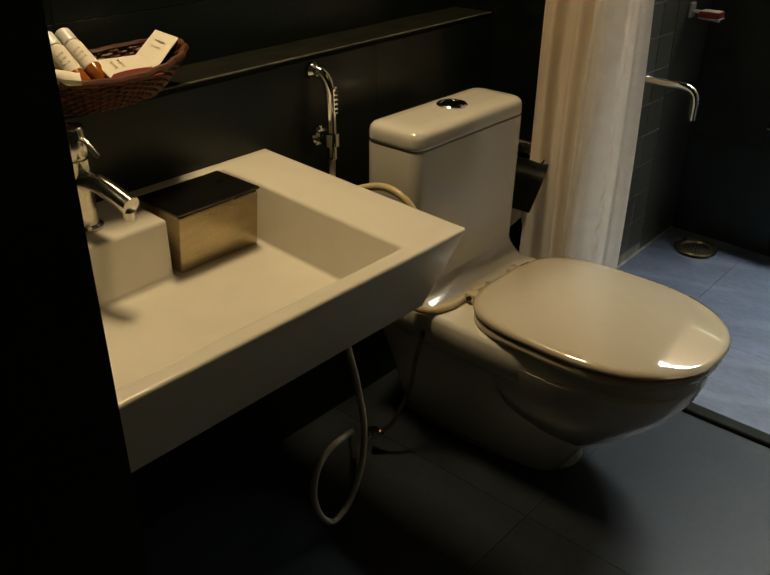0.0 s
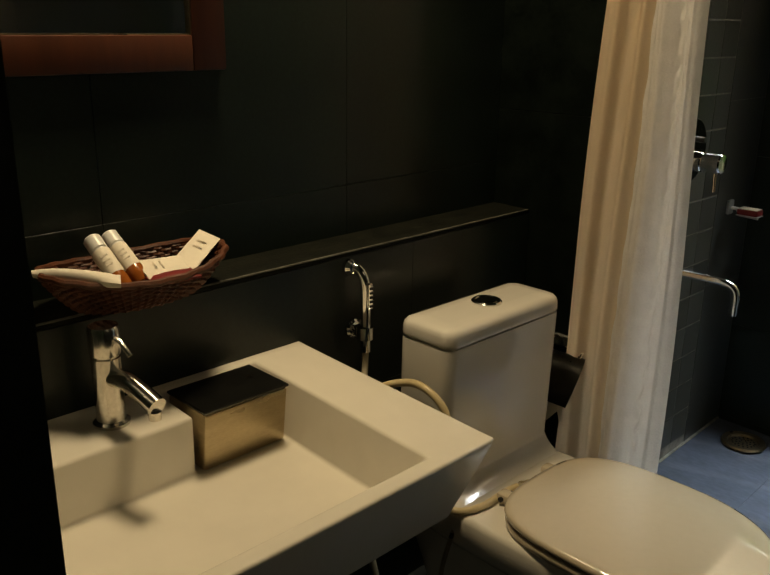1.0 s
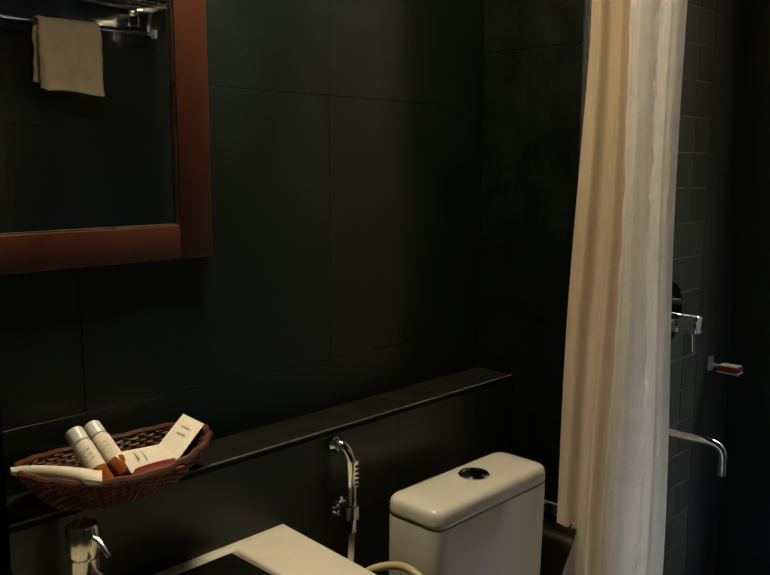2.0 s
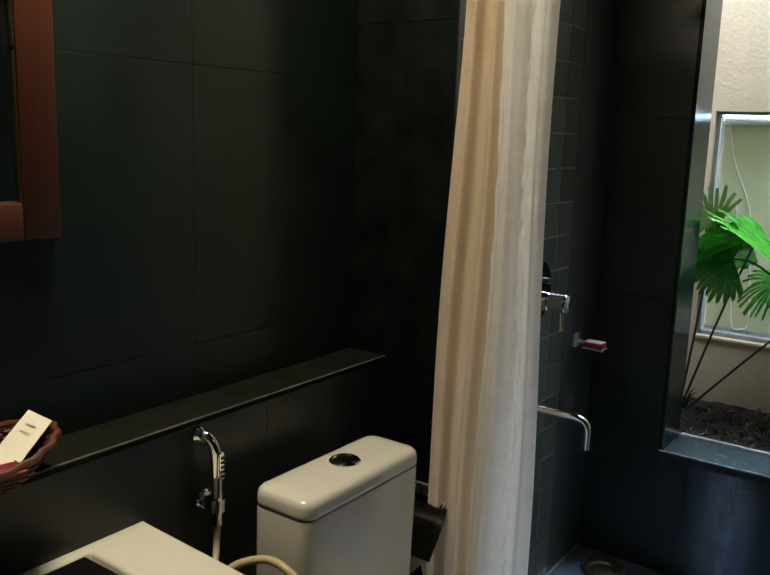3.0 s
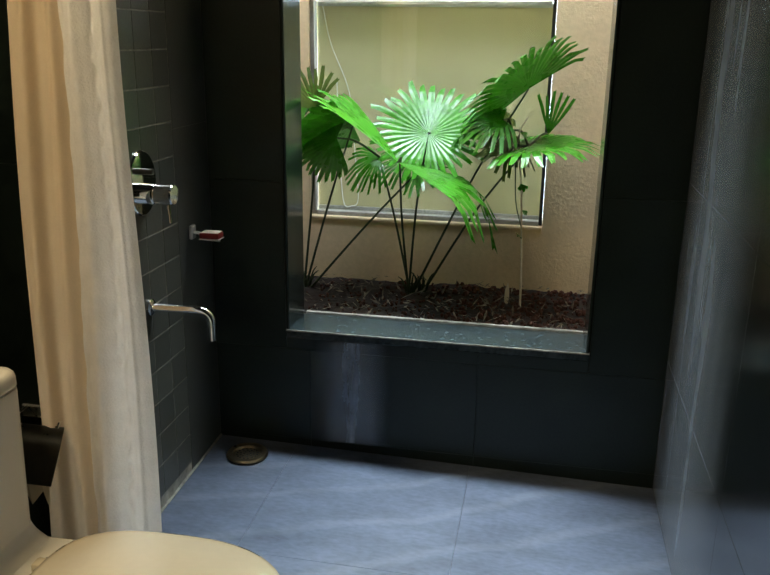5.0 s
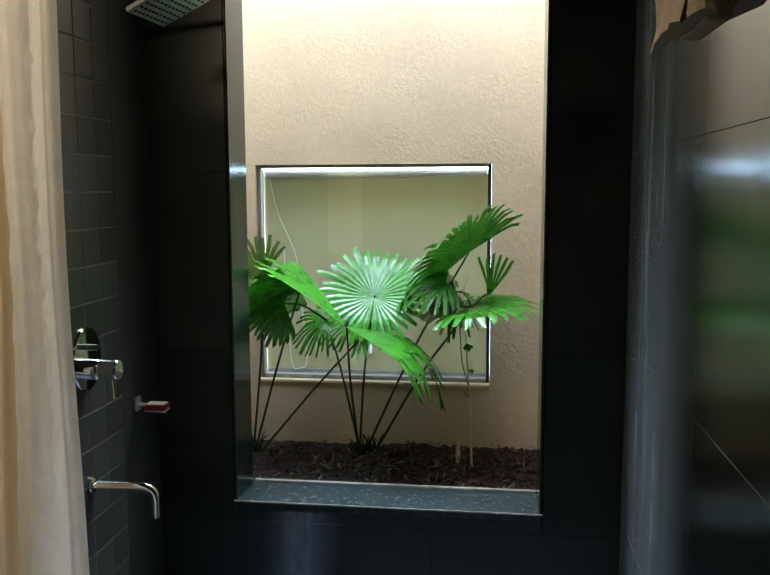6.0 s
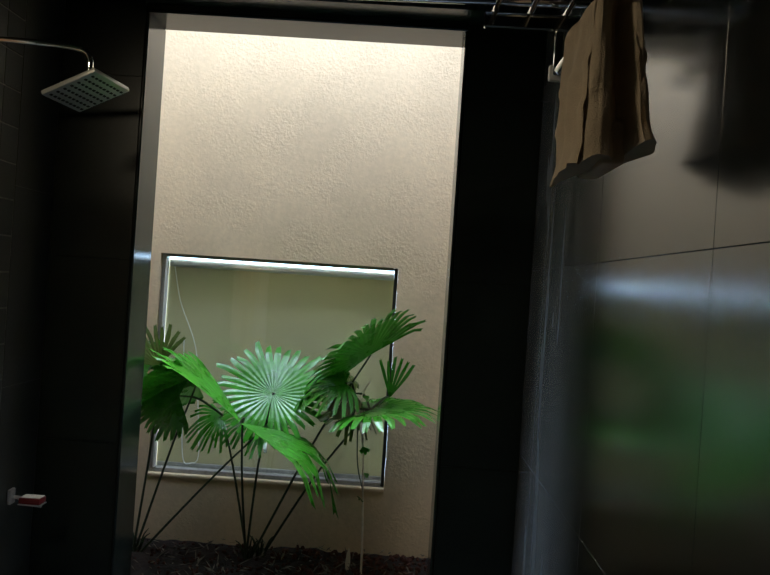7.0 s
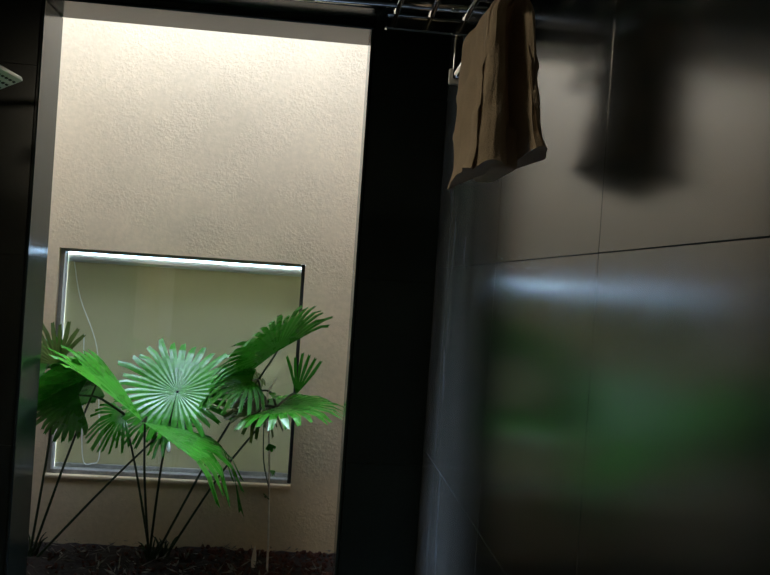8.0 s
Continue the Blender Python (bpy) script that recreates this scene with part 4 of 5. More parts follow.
floor_drain()

# ---- towel rack and towel ----


def towel_rack():
    root = thing("towel_rack", (1.78, 1.7, 2.1), "chrome hotel towel rack with rods and lower rail", "rack")
    for x in (1.612, 1.683, 1.754, 1.825):
        part("rod", tube([(x, 1.36, 2.146), (x, 2.0, 2.146)], 0.0065, 12), M_CHROME, root)
    for y in (1.37, 1.985):
        bar = part("end_bar", box(1.590, EAST - 0.001, y - 0.009, y + 0.009, 2.108, 2.140, 0.003, 1), M_CHROME, root)
        part("wall_foot", box(EAST - 0.013, EAST - 0.001, y - 0.022, y + 0.022, 2.07, 2.17, 0.003, 1), M_CHROME, bar)
        part("rail_hanger", box(1.735, 1.752, y - 0.006, y + 0.006, 2.02, 2.108, 0.002, 1), M_CHROME, bar)
    part("rail", tube([(1.744, 1.33, 2.030), (1.744, 2.005, 2.030)], 0.008, 14), M_CHROME, root)
    for y in (1.325, 2.0):
        part("rail_cap", box(1.730, 1.758, y, y + 0.012, 2.014, 2.046, 0.002, 1), M_WHITE, root)
    return root


towel_rack()


def towel():
    root = thing("towel", (1.77, 1.73, 1.77), "beige terry towel folded over the rack rail", "towel")
    rings = []
    y0, y1 = 1.525, 1.760
    n = 34
    for k in range(34):
        v = k / 33
        z = 1.773 + v * 0.272
        close = max(0.0, (v - 0.86) / 0.14)
        xl = 1.708 + 0.008 * v + 0.020 * close ** 2
        xr = 1.819 - 0.038 * v ** 0.8 - 0.014 * close ** 2
        band = -0.002 if 0.30 < v < 0.36 or 0.54 < v < 0.58 else 0.0
        curl = 0.006 * max(0.0, 1 - v * 9)
        ring = []
        for side in range(4):
            for i in range(n):
                u = i / n
                cx, cy = ((u, 0), (1, u), (1 - u, 1), (0, 1 - u))[side]
                x, y = xl + (xr - xl) * cx, y0 + (y1 - y0) * cy
                # rounded corners, a deep valley between the two hanging flaps, soft creases
                rx, ry = min(cx, 1 - cx), min(cy, 1 - cy)
                if side in (0, 2):
                    s = 1 if side == 0 else -1
                    y += s * 0.016 * max(0.0, 1 - rx / 0.12) ** 2
                    valley = max(0.0, 1 - abs(cx - 0.60) / 0.22)
                    y += s * (0.055 * valley ** 0.7 * (1 - 0.9 * close) + 0.003 * math.sin(15 * cx + 3 * v) * (1 - valley))
                    for ridge in (0.07, 0.15, 0.24, 0.93):      # woven border
                        y -= s * 0.0022 * max(0.0, 1 - abs(cx - ridge) / 0.05)
                    y += s * 0.008 * noise.noise((x * 40, z * 18, 4.0))
                else:
                    s = 1 if side == 3 else -1
                    x += s * 0.010 * max(0.0, 1 - ry / 0.08) ** 2
                    x += s * (0.004 * math.sin(13 * cy + 2.5 * v + side) + 0.007 * noise.noise((y * 26, z * 15, 9.0)) + band - curl)
                drop = 0.039 * cx * (1 - v) + 0.007 * math.sin(9 * cx + 5 * cy) * (1 - v) ** 3
                ring.append((x, y, z + drop))
        rings.append(ring)
    part("cloth", loft(rings), M_TOWEL, root, smooth=60)
    # loose corner of the inner layer showing under the hem
    part("inner_fold", box(1.744, 1.784, 1.565, 1.740, 1.781, 1.85, 0.008, 2), M_TOWEL, root, smooth=60)
    return root


towel()


# ---- light well: window with blind ----
M_DAY = bpy.data.materials.new("daylight_behind_blind")
M_DAY.use_nodes = True
em = M_DAY.node_tree.nodes.new("ShaderNodeEmission")
em.inputs[0].default_value, em.inputs[1].default_value = (0.62, 0.80, 1.0, 1), 16.0
M_DAY.node_tree.links.new(em.outputs[0], M_DAY.node_tree.nodes["Material Output"].inputs[0])
M_GLASS = bpy.data.materials.new("window_glass")
M_GLASS.use_nodes = True
gb = M_GLASS.node_tree.nodes["Principled BSDF"]
gb.inputs["Base Color"].default_value = (0.93, 0.97, 0.94, 1)
gb.inputs["Transmission Weight"].default_value, gb.inputs["Roughness"].default_value, gb.inputs["IOR"].default_value = 1.0, 0.03, 1.45

backdrop = structure("backdrop", box(0.43, 1.46, WELL + 0.150, WELL + 0.158, 0.70, 1.68), M_DAY, "bright daylit room behind the blind")
window_2 = thing("window_2", (0.945, WELL, 0.73), "square black-framed window with the roller blind down", "window")
tagged(window_2, kind="structure")
for b in ((0.4425, 0.462, 0.731, 1.652), (1.425, 1.4395, 0.731, 1.652)):
    part("window_frame", box(b[0], b[1], WELL + 0.020, WELL + 0.060, b[2], b[3], 0.002, 1), M_FRAME if b[0] > 1 else M_FRAME_PALE, window_2)
for b in ((0.7295, 0.748), (1.640, 1.6525)):
    part("window_frame", box(0.462, 1.425, WELL + 0.020, WELL + 0.060, b[0], b[1], 0.002, 1), M_FRAME_PALE, window_2)
part("window_sill", box(0.442, 1.440, WELL - 0.004, WELL + 0.020, 0.712, 0.7285, 0.003, 2), M_STUCCO, window_2)
pane = part("pane", box(0.462, 1.425, WELL + 0.036, WELL + 0.042, 0.748, 1.640), M_GLASS, window_2, smooth=None)
pane.visible_shadow = False
part("white_jamb", box(0.4625, 0.4695, WELL + 0.004, WELL + 0.035, 0.75, 1.63, 0.001, 1), M_WHITE, window_2)


def roller_blind():
    root = thing("roller_blind", (0.94, WELL + 0.09, 0.76), "beige roller blind pulled down behind the glass", "blind")
    bm = box(0.4600, 1.4262, WELL + 0.072, WELL + 0.0735, 0.745, 1.612)
    part("cloth", bm, M_BLIND, root, smooth=None)
    part("bottom_rail", box(0.4605, 1.4255, WELL + 0.066, WELL + 0.078, 0.742, 0.764, 0.004, 2), M_FRAME_PALE, root)
    part("head_tube", tube([(0.4605, WELL + 0.090, 1.6105), (1.424, WELL + 0.090, 1.6105)], 0.021, 20), M_ALU, root)
    part("pull_cord", tube(curve_points([(0.485, WELL + 0.070, 1.60), (0.52, WELL + 0.068, 1.45), (0.60, WELL + 0.066, 1.25), (0.625, WELL + 0.066, 1.0), (0.64, WELL + 0.066, 0.80), (0.61, WELL + 0.066, 0.765),
                                         (0.575, WELL + 0.066, 0.78), (0.56, WELL + 0.066, 0.95), (0.545, WELL + 0.067, 1.3)]), 0.0022, 6), M_WHITE, root, "thin white bead cord")
    return root


roller_blind()

# ---- planting bed ----
SOIL = 0.452
rng = random.Random(5)
bm = bmesh.new()
nx, ny = 110, 24
grid = []
for j in range(ny + 1):
    row = []
    for i in range(nx + 1):
        x, y = -0.3 + 2.7 * i / nx, BACK + 0.006 + (WELL - BACK - 0.007) * j / ny
        z = SOIL + 0.014 * noise.noise((x * 5, y * 5, 0)) + 0.010 * noise.noise((x * 19, y * 19, 3)) + 0.006 * noise.noise((x * 50, y * 50, 7))
        row.append(bm.verts.new((x, y, z)))
    grid.append(row)
for a, b in zip(grid, grid[1:]):
    for i in range(nx):
        bm.faces.new((a[i], a[i + 1], b[i + 1], b[i]))
soil = mesh_object("soil", bm, M_SOIL, 60)
tagged(soil, "dark damp soil with red earth patches", "soil", kind="structure")

bm = bmesh.new()
for k in range(900):
    x, y = rng.triangular(0.35, 1.85, 1.55), rng.uniform(BACK + 0.04, WELL - 0.02)
    r = rng.uniform(0.003, 0.011) * (1.5 if x > 1.1 and rng.random() < 0.4 else 1)
    m = Matrix.Translation((x, y, SOIL + 0.010 * noise.noise((x * 5, y * 5, 0)) + r * 0.6)) @ Euler([rng.uniform(0, 6) for _ in range(3)]).to_matrix().to_4x4() @ Matrix.Diagonal((r, r * rng.uniform(0.6, 1.2), r * rng.uniform(0.5, 0.9), 1))
    bmesh.ops.create_icosphere(bm, subdivisions=1, radius=1, matrix=m)
clods = mesh_object("earth_clods", bm, M_CLOD, None)
tagged(clods, "loose red earth clods and grit on the bed", "earth", kind="stuff")
bm = bmesh.new()
for k in range(420):
    x, y = rng.uniform(0.35, 1.7), rng.uniform(BACK + 0.03, WELL - 0.02)
    l, w = rng.uniform(0.008, 0.03), rng.uniform(0.002, 0.006)
    m = Matrix.Translation((x, y, SOIL + 0.016 + rng.uniform(0, 0.012))) @ Euler((rng.uniform(-0.6, 0.6), rng.uniform(-0.6, 0.6), rng.uniform(0, 6.3))).to_matrix().to_4x4()
    q = [m @ Vector(p) for p in ((-l, 0, 0), (0, -w, 0.002), (l, 0, 0.004), (0, w, 0.002))]
    f = bm.faces.new([bm.verts.new(p) for p in q])
bmesh.ops.solidify(bm, geom=bm.faces, thickness=0.0006)
litter = mesh_object("leaf_litter", bm, material("dry_litter", (0.10, 0.075, 0.045), 0.8, vary=0.5, scale=40, second=(0.30, 0.26, 0.20)), None)
tagged(litter, "small dry leaf scraps scattered on the soil", "litter", kind="stuff")


def fan_leaf(hub, axis, normal, R, spread=300, n=34, split=0.58, fold=0.2, droop=0.10, cup=0.0, seed=0):
    """A pleated fan leaf with free, drooping finger tips."""
    rg = random.Random(seed)
    ax = Vector(axis).normalized()
    nm = Vector(normal)
    nm = (nm - ax * nm.dot(ax)).normalized()
    sd = nm.cross(ax)
    hub = Vector(hub)
    bm = bmesh.new()

    def at(a, r, lift=0.0, tip=0.0):
        u, v = r * math.cos(a), r * math.sin(a)
        p = hub + ax * u + sd * v + nm * (fold * abs(v) + lift + cup * r * r / R - 0.12 * u * u / R)
        p.z -= tip
        return bm.verts.new(p)

    step = radians(spread) / n
    a0 = -radians(spread) / 2
    centre = bm.verts.new(hub)
    lens = [R * (0.90 + 0.12 * math.cos((a0 + (i + 0.5) * step) * 0.9) + rg.uniform(-0.09, 0.07)) for i in range(n)]
    fr = (0.34, 0.68)
    edge = []
    for i in range(n + 1):
        a = a0 + i * step
        l = min(lens[max(0, i - 1)], lens[min(n - 1, i)])
        edge.append([at(a, l * split * f) for f in (0.36, 0.7, 1.0)])
    for i in range(n):
        a = a0 + (i + 0.5) * step
        l = lens[i]
        pl = 0.055 * step * l * split
        ridge = [at(a, l * split * f, pl * f * 1.6) for f in (0.36, 0.7, 1.0)]
        sag = droop * R * rg.uniform(0.6, 1.5)
        w = 0.36 * step
        m1l, m1r, m1 = at(a - w, l * (split + (1 - split) * 0.5), 0, sag * 0.25), at(a + w, l * (split + (1 - split) * 0.5), 0, sag * 0.25), at(a, l * (split + (1 - split) * 0.5), pl, sag * 0.25)
        skew = rg.uniform(-0.2, 0.2) * step
        tl, tr, tip = at(a + skew - 0.17 * step, l, 0, sag), at(a + skew + 0.17 * step, l * rg.uniform(0.94, 1.0), 0, sag), at(a + skew, l * 0.96, 0.3 * pl, sag * 0.92)
        L, Rr = edge[i], edge[i + 1]
        bm.faces.new((centre, L[0], ridge[0]))
        bm.faces.new((centre, ridge[0], Rr[0]))
        for k in range(2):
            bm.faces.new((L[k], L[k + 1], ridge[k + 1], ridge[k]))
            bm.faces.new((ridge[k], ridge[k + 1], Rr[k + 1], Rr[k]))
        bm.faces.new((L[2], m1l, m1, ridge[2]))
        bm.faces.new((ridge[2], m1, m1r, Rr[2]))
        bm.faces.new((m1l, tl, tip, m1))
        bm.faces.new((m1, tip, tr, m1r))
    return bm


def palm(name, base, label, leaves):
    root = thing(name, base, label, "plant")
    for k, (hub, axis, normal, R, opts) in enumerate(leaves):
        b, h = Vector(base), Vector(hub)
        opts = dict(opts)
        start = b + Vector((rng.uniform(-0.02, 0.02), rng.uniform(-0.02, 0.02), -0.01))
        if "side_of" in opts:       # a side leaf springs from another leaf's stalk
            start = Vector(leaves[opts.pop("side_of")][0])
        mid = start.lerp(h, 0.55) + Vector((rng.uniform(-0.012, 0.012), 0.01, 0.02))
        stem = part("stalk", tube(curve_points([start, mid, h], 6), 0.0052, 8, taper=0.0036), M_STEM, root)
        mat = opts.pop("mat", M_LEAF)
        part("leaf", fan_leaf(hub, axis, normal, R, seed=k + len(name), **opts), mat, stem, smooth=None)
    for k in range(9):
        a = k * 0.7
        tip = Vector(base) + Vector((0.055 * math.cos(a), 0.035 * math.sin(a), rng.uniform(0.04, 0.09)))
        part("sheath", tube(curve_points([Vector(base) + Vector((0.01 * math.cos(a), 0.01 * math.sin(a), -0.01)), Vector(base).lerp(tip, 0.6) + Vector((0, 0, 0.01)), tip], 3), 0.006, 6, taper=0.0012), M_STEM, root)
    return root


palm("fan_palm", (0.915, 3.62, SOIL), "large green fan palm with pleated leaves in the bed", [
    ((0.985, 3.545, 1.125), (0.04, 0.66, 0.74), (0.10, -0.68, 0.73), 0.262, dict(spread=357, n=34, split=0.60, cup=0.10, fold=0.02, droop=0.05)),
    ((0.905, 3.365, 1.030), (-0.72, 0.02, 0.68), (0.68, -0.04, 0.73), 0.420, dict(spread=58, n=11, split=0.80, fold=0.16, droop=0.03)),
    ((0.897, 3.360, 1.036), (0.96, -0.02, -0.22), (0.22, -0.10, 0.97), 0.385, dict(side_of=1, spread=66, n=10, split=0.74, fold=-0.08, droop=0.34)),
    ((1.355, 3.60, 1.300), (-0.30, -0.80, 0.46), (-0.52, 0.51, 0.66), 0.300, dict(spread=196, n=24, split=0.62, fold=0.0, droop=0.10)),
    ((0.905, 3.66, 1.010), (-0.80, -0.25, -0.05), (0.0, -0.40, 0.90), 0.175, dict(side_of=0, spread=200, n=20, split=0.45, fold=0.05, droop=0.25)),
    ((0.640, 3.46, 1.105), (-0.75, 0.10, -0.10), (0.10, -0.80, 0.45), 0.185, dict(side_of=6, spread=230, n=24, split=0.80, fold=0.10, droop=0.05)),
    ((0.780, 3.60, 1.020), (-0.60, -0.20, -0.35), (-0.10, -0.60, 0.75), 0.150, dict(spread=170, n=16, split=0.35, fold=0.05, droop=0.25)),
    ((1.120, 3.68, 1.110), (0.30, -0.40, 0.40), (0.1, -0.50, 0.85), 0.240, dict(side_of=0, spread=260, n=26, split=0.45, fold=0.05, droop=0.25)),
])
palm("young_fan_palm", (0.468, 3.60, SOIL), "smaller fan palm with dark drooping leaves by the wall", [
    ((0.690, 3.52, 1.150), (-0.88, -0.10, -0.30), (-0.32, 0.42, 0.80), 0.250, dict(spread=170, n=20, split=0.95, fold=0.10, droop=0.03)),
    ((0.520, 3.62, 1.230), (-0.15, -0.10, 0.95), (0.25, -0.90, 0.20), 0.085, dict(spread=120, n=8, split=0.55, fold=0.10, droop=0.08)),
    ((0.480, 3.58, 1.180), (-0.60, -0.30, 0.60), (0.40, -0.70, 0.60), 0.150, dict(side_of=1, spread=200, n=14, split=0.55, fold=0.10, droop=0.15)),
    ((0.560, 3.44, 1.215), (-0.35, -0.05, 0.85), (0.30, -0.60, 0.60), 0.170, dict(side_of=1, spread=130, n=12, split=0.40, fold=0.12, droop=0.06, mat=M_LEAF_OLD)),
    ((0.945, 3.52, 0.975), (0.70, -0.20, 0.20), (0.0, -0.40, 0.90), 0.150, dict(spread=200, n=16, split=0.40, fold=0.05, droop=0.2)),
])
palm("leaning_fan_palm", (0.960, 3.66, SOIL), "fan palm stems leaning out with ragged green leaves", [
    ((1.370, 3.50, 1.095), (0.96, -0.10, 0.16), (-0.14, -0.06, 0.98), 0.280, dict(spread=250, n=22, split=0.62, fold=0.04, droop=0.10)),
    ((1.300, 3.62, 1.140), (-0.45, -0.40, 0.25), (0.15, -0.60, 0.80), 0.190, dict(side_of=0, spread=240, n=20, split=0.40, fold=0.05, droop=0.25, mat=M_LEAF_OLD)),
    ((1.270, 3.50, 1.190), (-0.55, -0.10, -0.10), (0.10, -0.35, 0.92), 0.170, dict(side_of=1, spread=220, n=18, split=0.42, fold=0.08, droop=0.22)),
    ((1.300, 3.46, 1.060), (-0.50, -0.10, 0.25), (0.05, -0.30, 0.92), 0.140, dict(side_of=0, spread=200, n=14, split=0.40, fold=0.08, droop=0.30, mat=M_LEAF_OLD)),
    ((1.440, 3.70, 1.120), (0.15, -0.05, 0.97), (0.05, -0.95, 0.2), 0.165, dict(side_of=0, spread=60, n=6, split=0.30, fold=0.05, droop=0.02)),
])


def vine():
    root = thing("vine", (1.376, 3.50, SOIL), "thin pale vine stem with a few small leaves", "plant")
    pts = curve_points([(1.376, 3.50, SOIL - 0.005), (1.372, 3.50, 0.60), (1.362, 3.51, 0.78), (1.350, 3.52, 0.95), (1.330, 3.54, 1.12), (1.36, 3.55, 1.20)], 5)
    stem = part("stem", tube(pts, 0.0045, 7, taper=0.002), M_PRINT, root)
    part("side_shoot", tube(curve_points([(1.362, 3.51, 0.78), (1.335, 3.51, 0.88), (1.325, 3.515, 1.02)], 4), 0.0025, 6), M_STEM, root)
    for k in range(5):
        p = pts[9 + 3 * k]
        d = Vector((rng.uniform(-1, 1), rng.uniform(-0.8, 0.2), rng.uniform(-0.5, 0.6)))
        part("leaf", fan_leaf(p, d, (0.1, -0.6, 0.8), rng.uniform(0.022, 0.045), spread=70, n=3, split=0.85, fold=0.2, droop=0.1, seed=k), M_LEAF_OLD if k % 3 == 0 else M_LEAF, stem, smooth=None)
    return root


vine()
shoot = thing("dead_shoot", (1.318, 3.57, SOIL), "pale dry broken shoot sticking out of the soil", "plant")
part("blade", loft([[Vector((1.318 + w * math.cos(a) + 0.012 * h * 10 * 0.3, 3.57 + 0.25 * w * math.sin(a), SOIL - 0.004 + h)) for a in (0, 1.57, 3.14, 4.71)] for w, h in ((0.006, 0.0), (0.010, 0.03), (0.008, 0.06), (0.001, 0.09))]), M_PAPER, shoot)

# ---- wall panels, tiles and floor tiles ----


def slab(parent, x0, x1, y0, y1, z0, z1, mat, name="panel"):
    me_ob = part(name, box(x0, x1, y0, y1, z0, z1, 0.0005, 1), mat, parent, smooth=None)
    return me_ob


G = 0.0005   # half a joint
zs = [0.0, 0.475, 1.065, 1.655, 2.245, TOP]
for j in range(5):
    z0, z1 = zs[j] + G, zs[j + 1] - G
    cols = [-1.7, -0.53, 0.114, 0.774, 1.434, 2.094, 2.754, NORTH - 0.001]
    for a, b in zip(cols, cols[1:]):
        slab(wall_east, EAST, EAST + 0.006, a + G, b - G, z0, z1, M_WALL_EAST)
zs = [0.0, 0.46, 1.057, 1.657, 2.257, TOP]
for j in range(5):
    cols = [-1.7, -0.38, SOUTH - 0.12, 0.82, 1.42, PILLAR_Y]
    for a, b in zip(cols, cols[1:]):
        slab(wall_west, -0.006, 0.0, a + G, b - G, zs[j] + G, zs[j + 1] - G, M_WALL)
for a, b in zip([SOUTH, 1.52], [1.52, PILLAR_Y]):
    slab(wall_lower, LEDGE_X - 0.006, LEDGE_X, a + G, b - G, 0.60 + G, 0.9285, M_WALL)
    slab(wall_lower, LEDGE_X - 0.006, LEDGE_X, a + G, b - G, 0.001, 0.60 - G, M_WALL)
for a, b in zip([0.0, 0.60, 1.20, 1.80, 2.40], [0.60, 1.20, 1.80, 2.40, TOP]):
    slab(wall_shower, -0.002, SHOWER_X, PILLAR_Y, PILLAR_Y + 0.006, a + G, b - G, M_PILLAR)
# window wall: panels round the opening
zn = [0.0, 0.052, 0.405]
for a, b in zip(zn, zn[1:]):
    for c, d in zip([SHOWER_X, 0.655, 1.255, EAST], [0.655, 1.255, EAST]):
        slab(wall_north, c + G, d - G, NORTH, NORTH + 0.006, a + G, b - G, M_WALL)
for c, d in zip([WX0 - 0.012, 1.255], [1.255, WX1 + 0.012]):
    slab(wall_north, c + G, d - G, NORTH, NORTH + 0.006, 0.405 + G, WZ0 - 0.0305, M_WALL)
for c, d in ((SHOWER_X, WX0 - 0.0125), (WX1 + 0.0125, EAST)):
    for a, b in zip([0.405, 1.005, 1.605, 2.205], [1.005, 1.605, 2.205, TOP]):
        slab(wall_north, c + G, d - G, NORTH, NORTH + 0.006, a + G, b - G, M_WALL)
slab(wall_north, WX0 - 0.012, WX1 + 0.012, NORTH, NORTH + 0.006, WZ1 + 0.0125, 2.4425, M_WALL)

part("lime_film", box(0.665, 0.945, NORTH - 0.0012, NORTH - 0.0004, 0.055, WZ0 - 0.034), M_BLUE_FILM, wall_north, "pale bluish streaks under the sill", None)

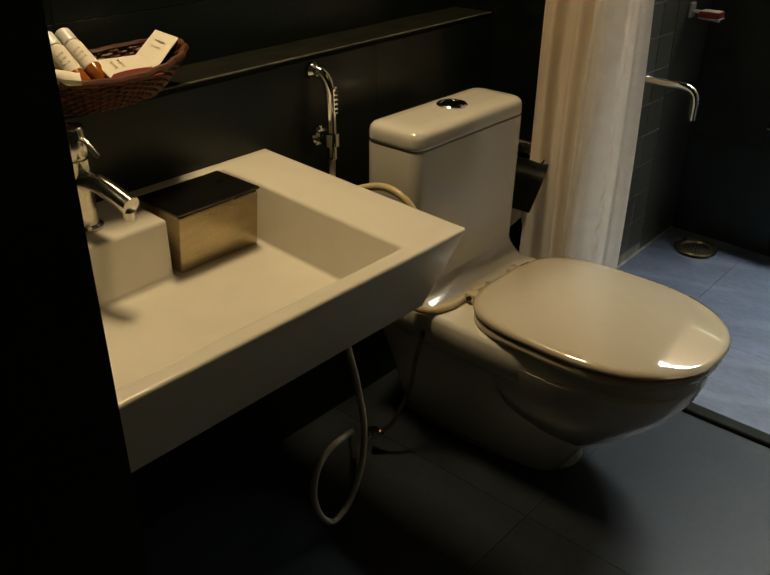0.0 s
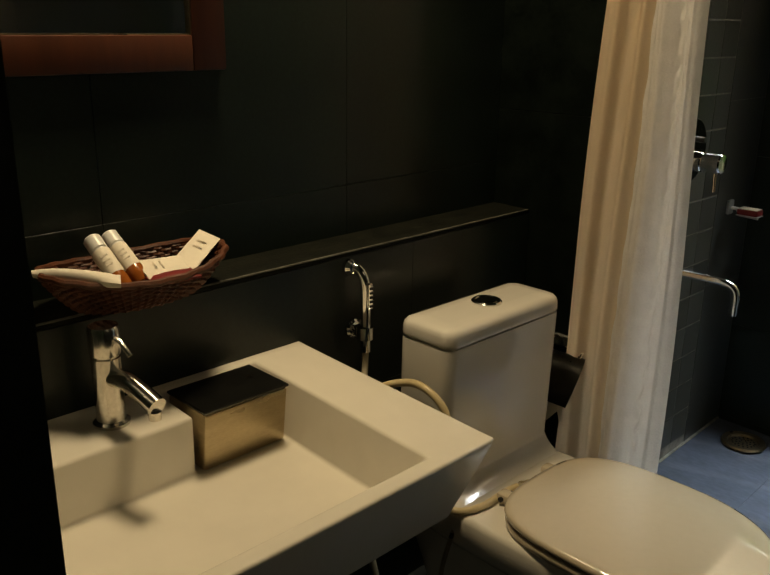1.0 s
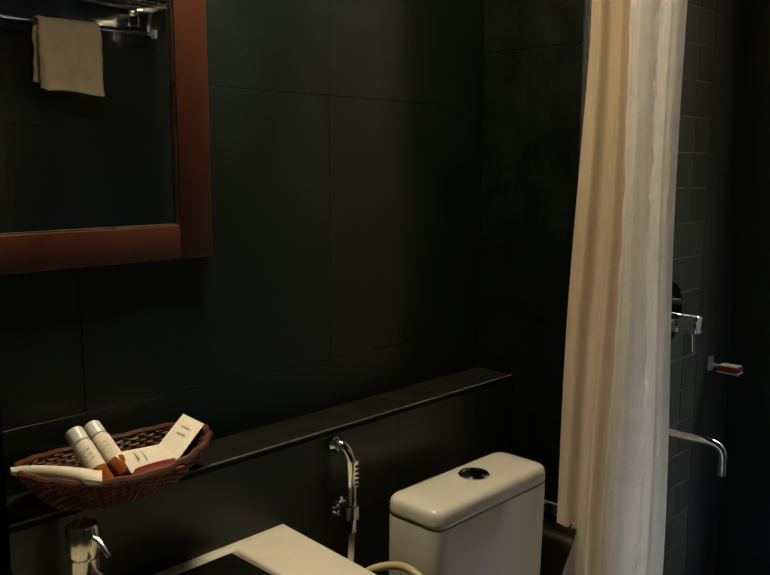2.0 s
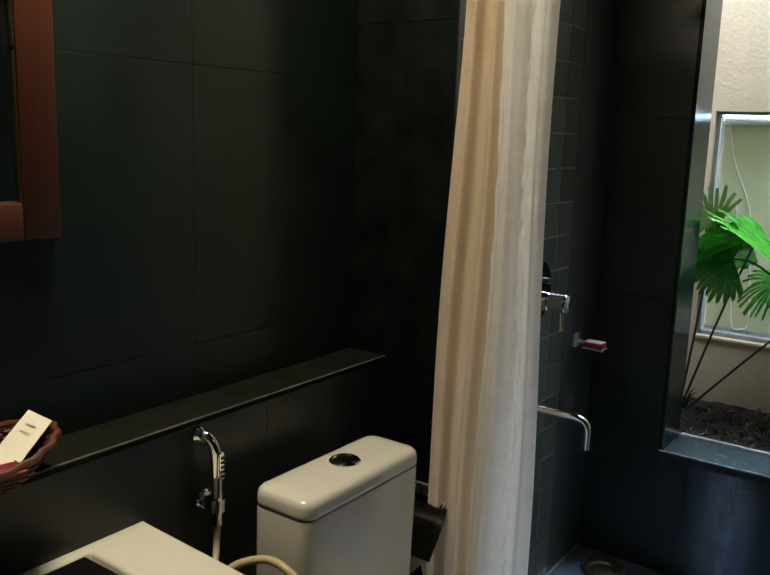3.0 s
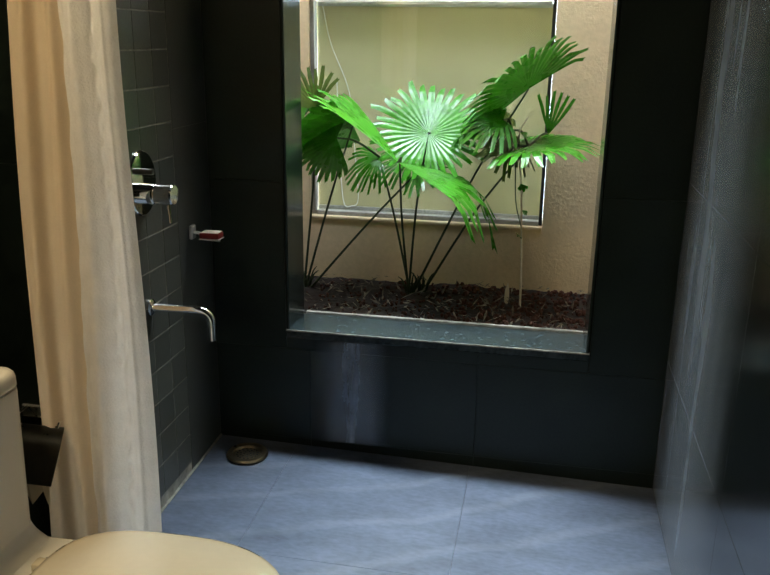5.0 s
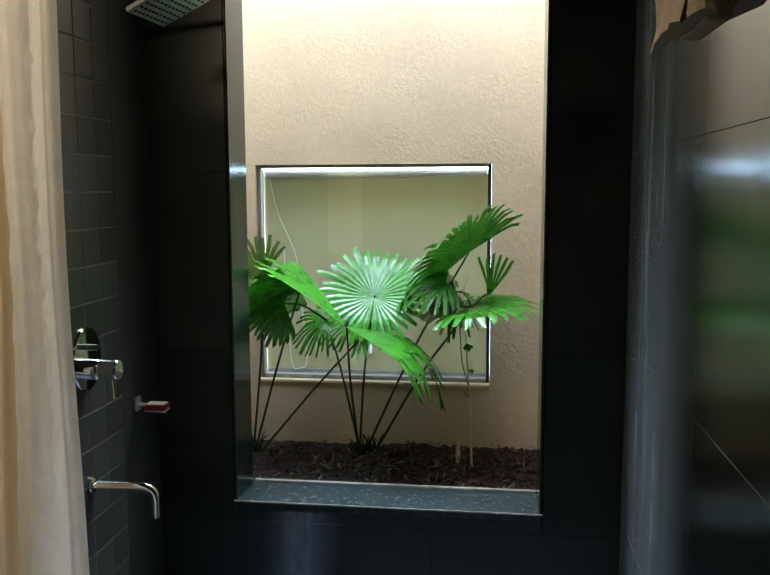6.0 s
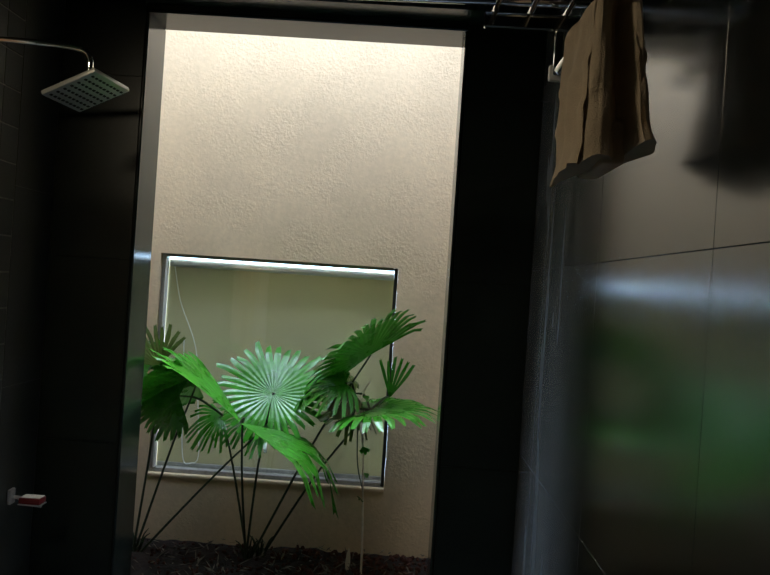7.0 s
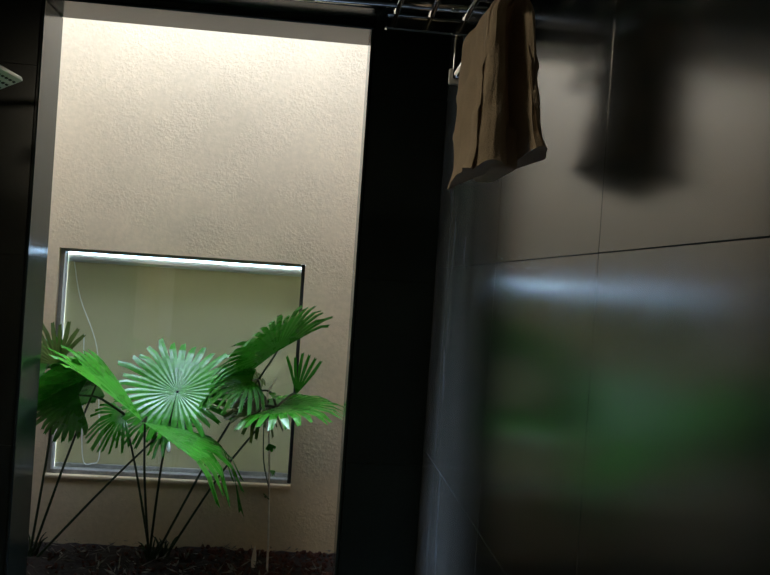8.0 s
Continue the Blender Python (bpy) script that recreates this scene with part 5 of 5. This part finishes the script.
# small tiles on the shower wall, one mesh for all
P = 0.106
me = bpy.data.meshes.new("tile")
bm = box(0, 0.007, 0.0016, P - 0.0016, 0.0016, P - 0.0016, 0.0014, 1)
bm.to_mesh(me)
bm.free()
me.materials.append(M_TILE)
for r in range(-1, 24):
    for c in range(7):
        z = 0.059 + P * r
        if z < 0 or z + P > TOP:
            continue
        ob = new("tile", me)
        ob.parent = wall_shower
        ob.location = (SHOWER_X - 0.007 + rng.uniform(-0.0003, 0.0003), 2.735 - P * (c + 1), z)
slab(wall_shower, SHOWER_X - 0.007, SHOWER_X, PILLAR_Y + 0.0075, 2.735 - 7 * P - 0.001, 0.002, TOP - 0.002, M_STRIP, "strip")
for a, b in zip([0.0, 0.60, 1.20, 1.80, 2.40], [0.60, 1.20, 1.80, 2.40, TOP]):
    slab(wall_shower, SHOWER_X - 0.007, SHOWER_X, 2.737, NORTH - 0.001, a + G, b - G, M_STRIP, "strip")

# floor tiles; those of the shower climb a little towards the far corner
def shower_rise(x, y):
    return 0.034 * (1 - (x - SHOWER_X) / (EAST - SHOWER_X)) * max(0.0, (y - 2.0) / (NORTH - 2.0))


floor_bath, floor_wet = bpy.data.objects["floor"], bpy.data.objects["floor_shower"]
for x0, x1 in zip([-0.14, 0.12, 0.73, 1.33], [0.12, 0.73, 1.33, EAST + 0.006]):
    for y0, y1 in zip([-1.7, -1.05, -0.45, 0.15, 0.75, 1.35], [-1.05, -0.45, 0.15, 0.75, 1.35, 1.957]):
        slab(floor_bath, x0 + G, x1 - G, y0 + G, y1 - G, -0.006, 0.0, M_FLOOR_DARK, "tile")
for x0, x1 in zip([SHOWER_X, 0.605, 1.245], [0.605, 1.245, EAST]):
    for y0, y1 in zip([1.999, 2.345], [2.345, NORTH]):
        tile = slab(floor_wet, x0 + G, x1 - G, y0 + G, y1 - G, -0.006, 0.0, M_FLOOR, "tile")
        for v in tile.data.vertices:
            v.co.z += shower_rise(v.co.x, v.co.y)
bead = structure("silicone_bead", box(SHOWER_X - 0.001, SHOWER_X + 0.008, 2.0, NORTH - 0.002, -0.001, 0.007, 0.003, 1), M_GROUT, "grubby pale sealant bead along the shower wall")
for v in bead.data.vertices:
    v.co.z += shower_rise(v.co.x, v.co.y)
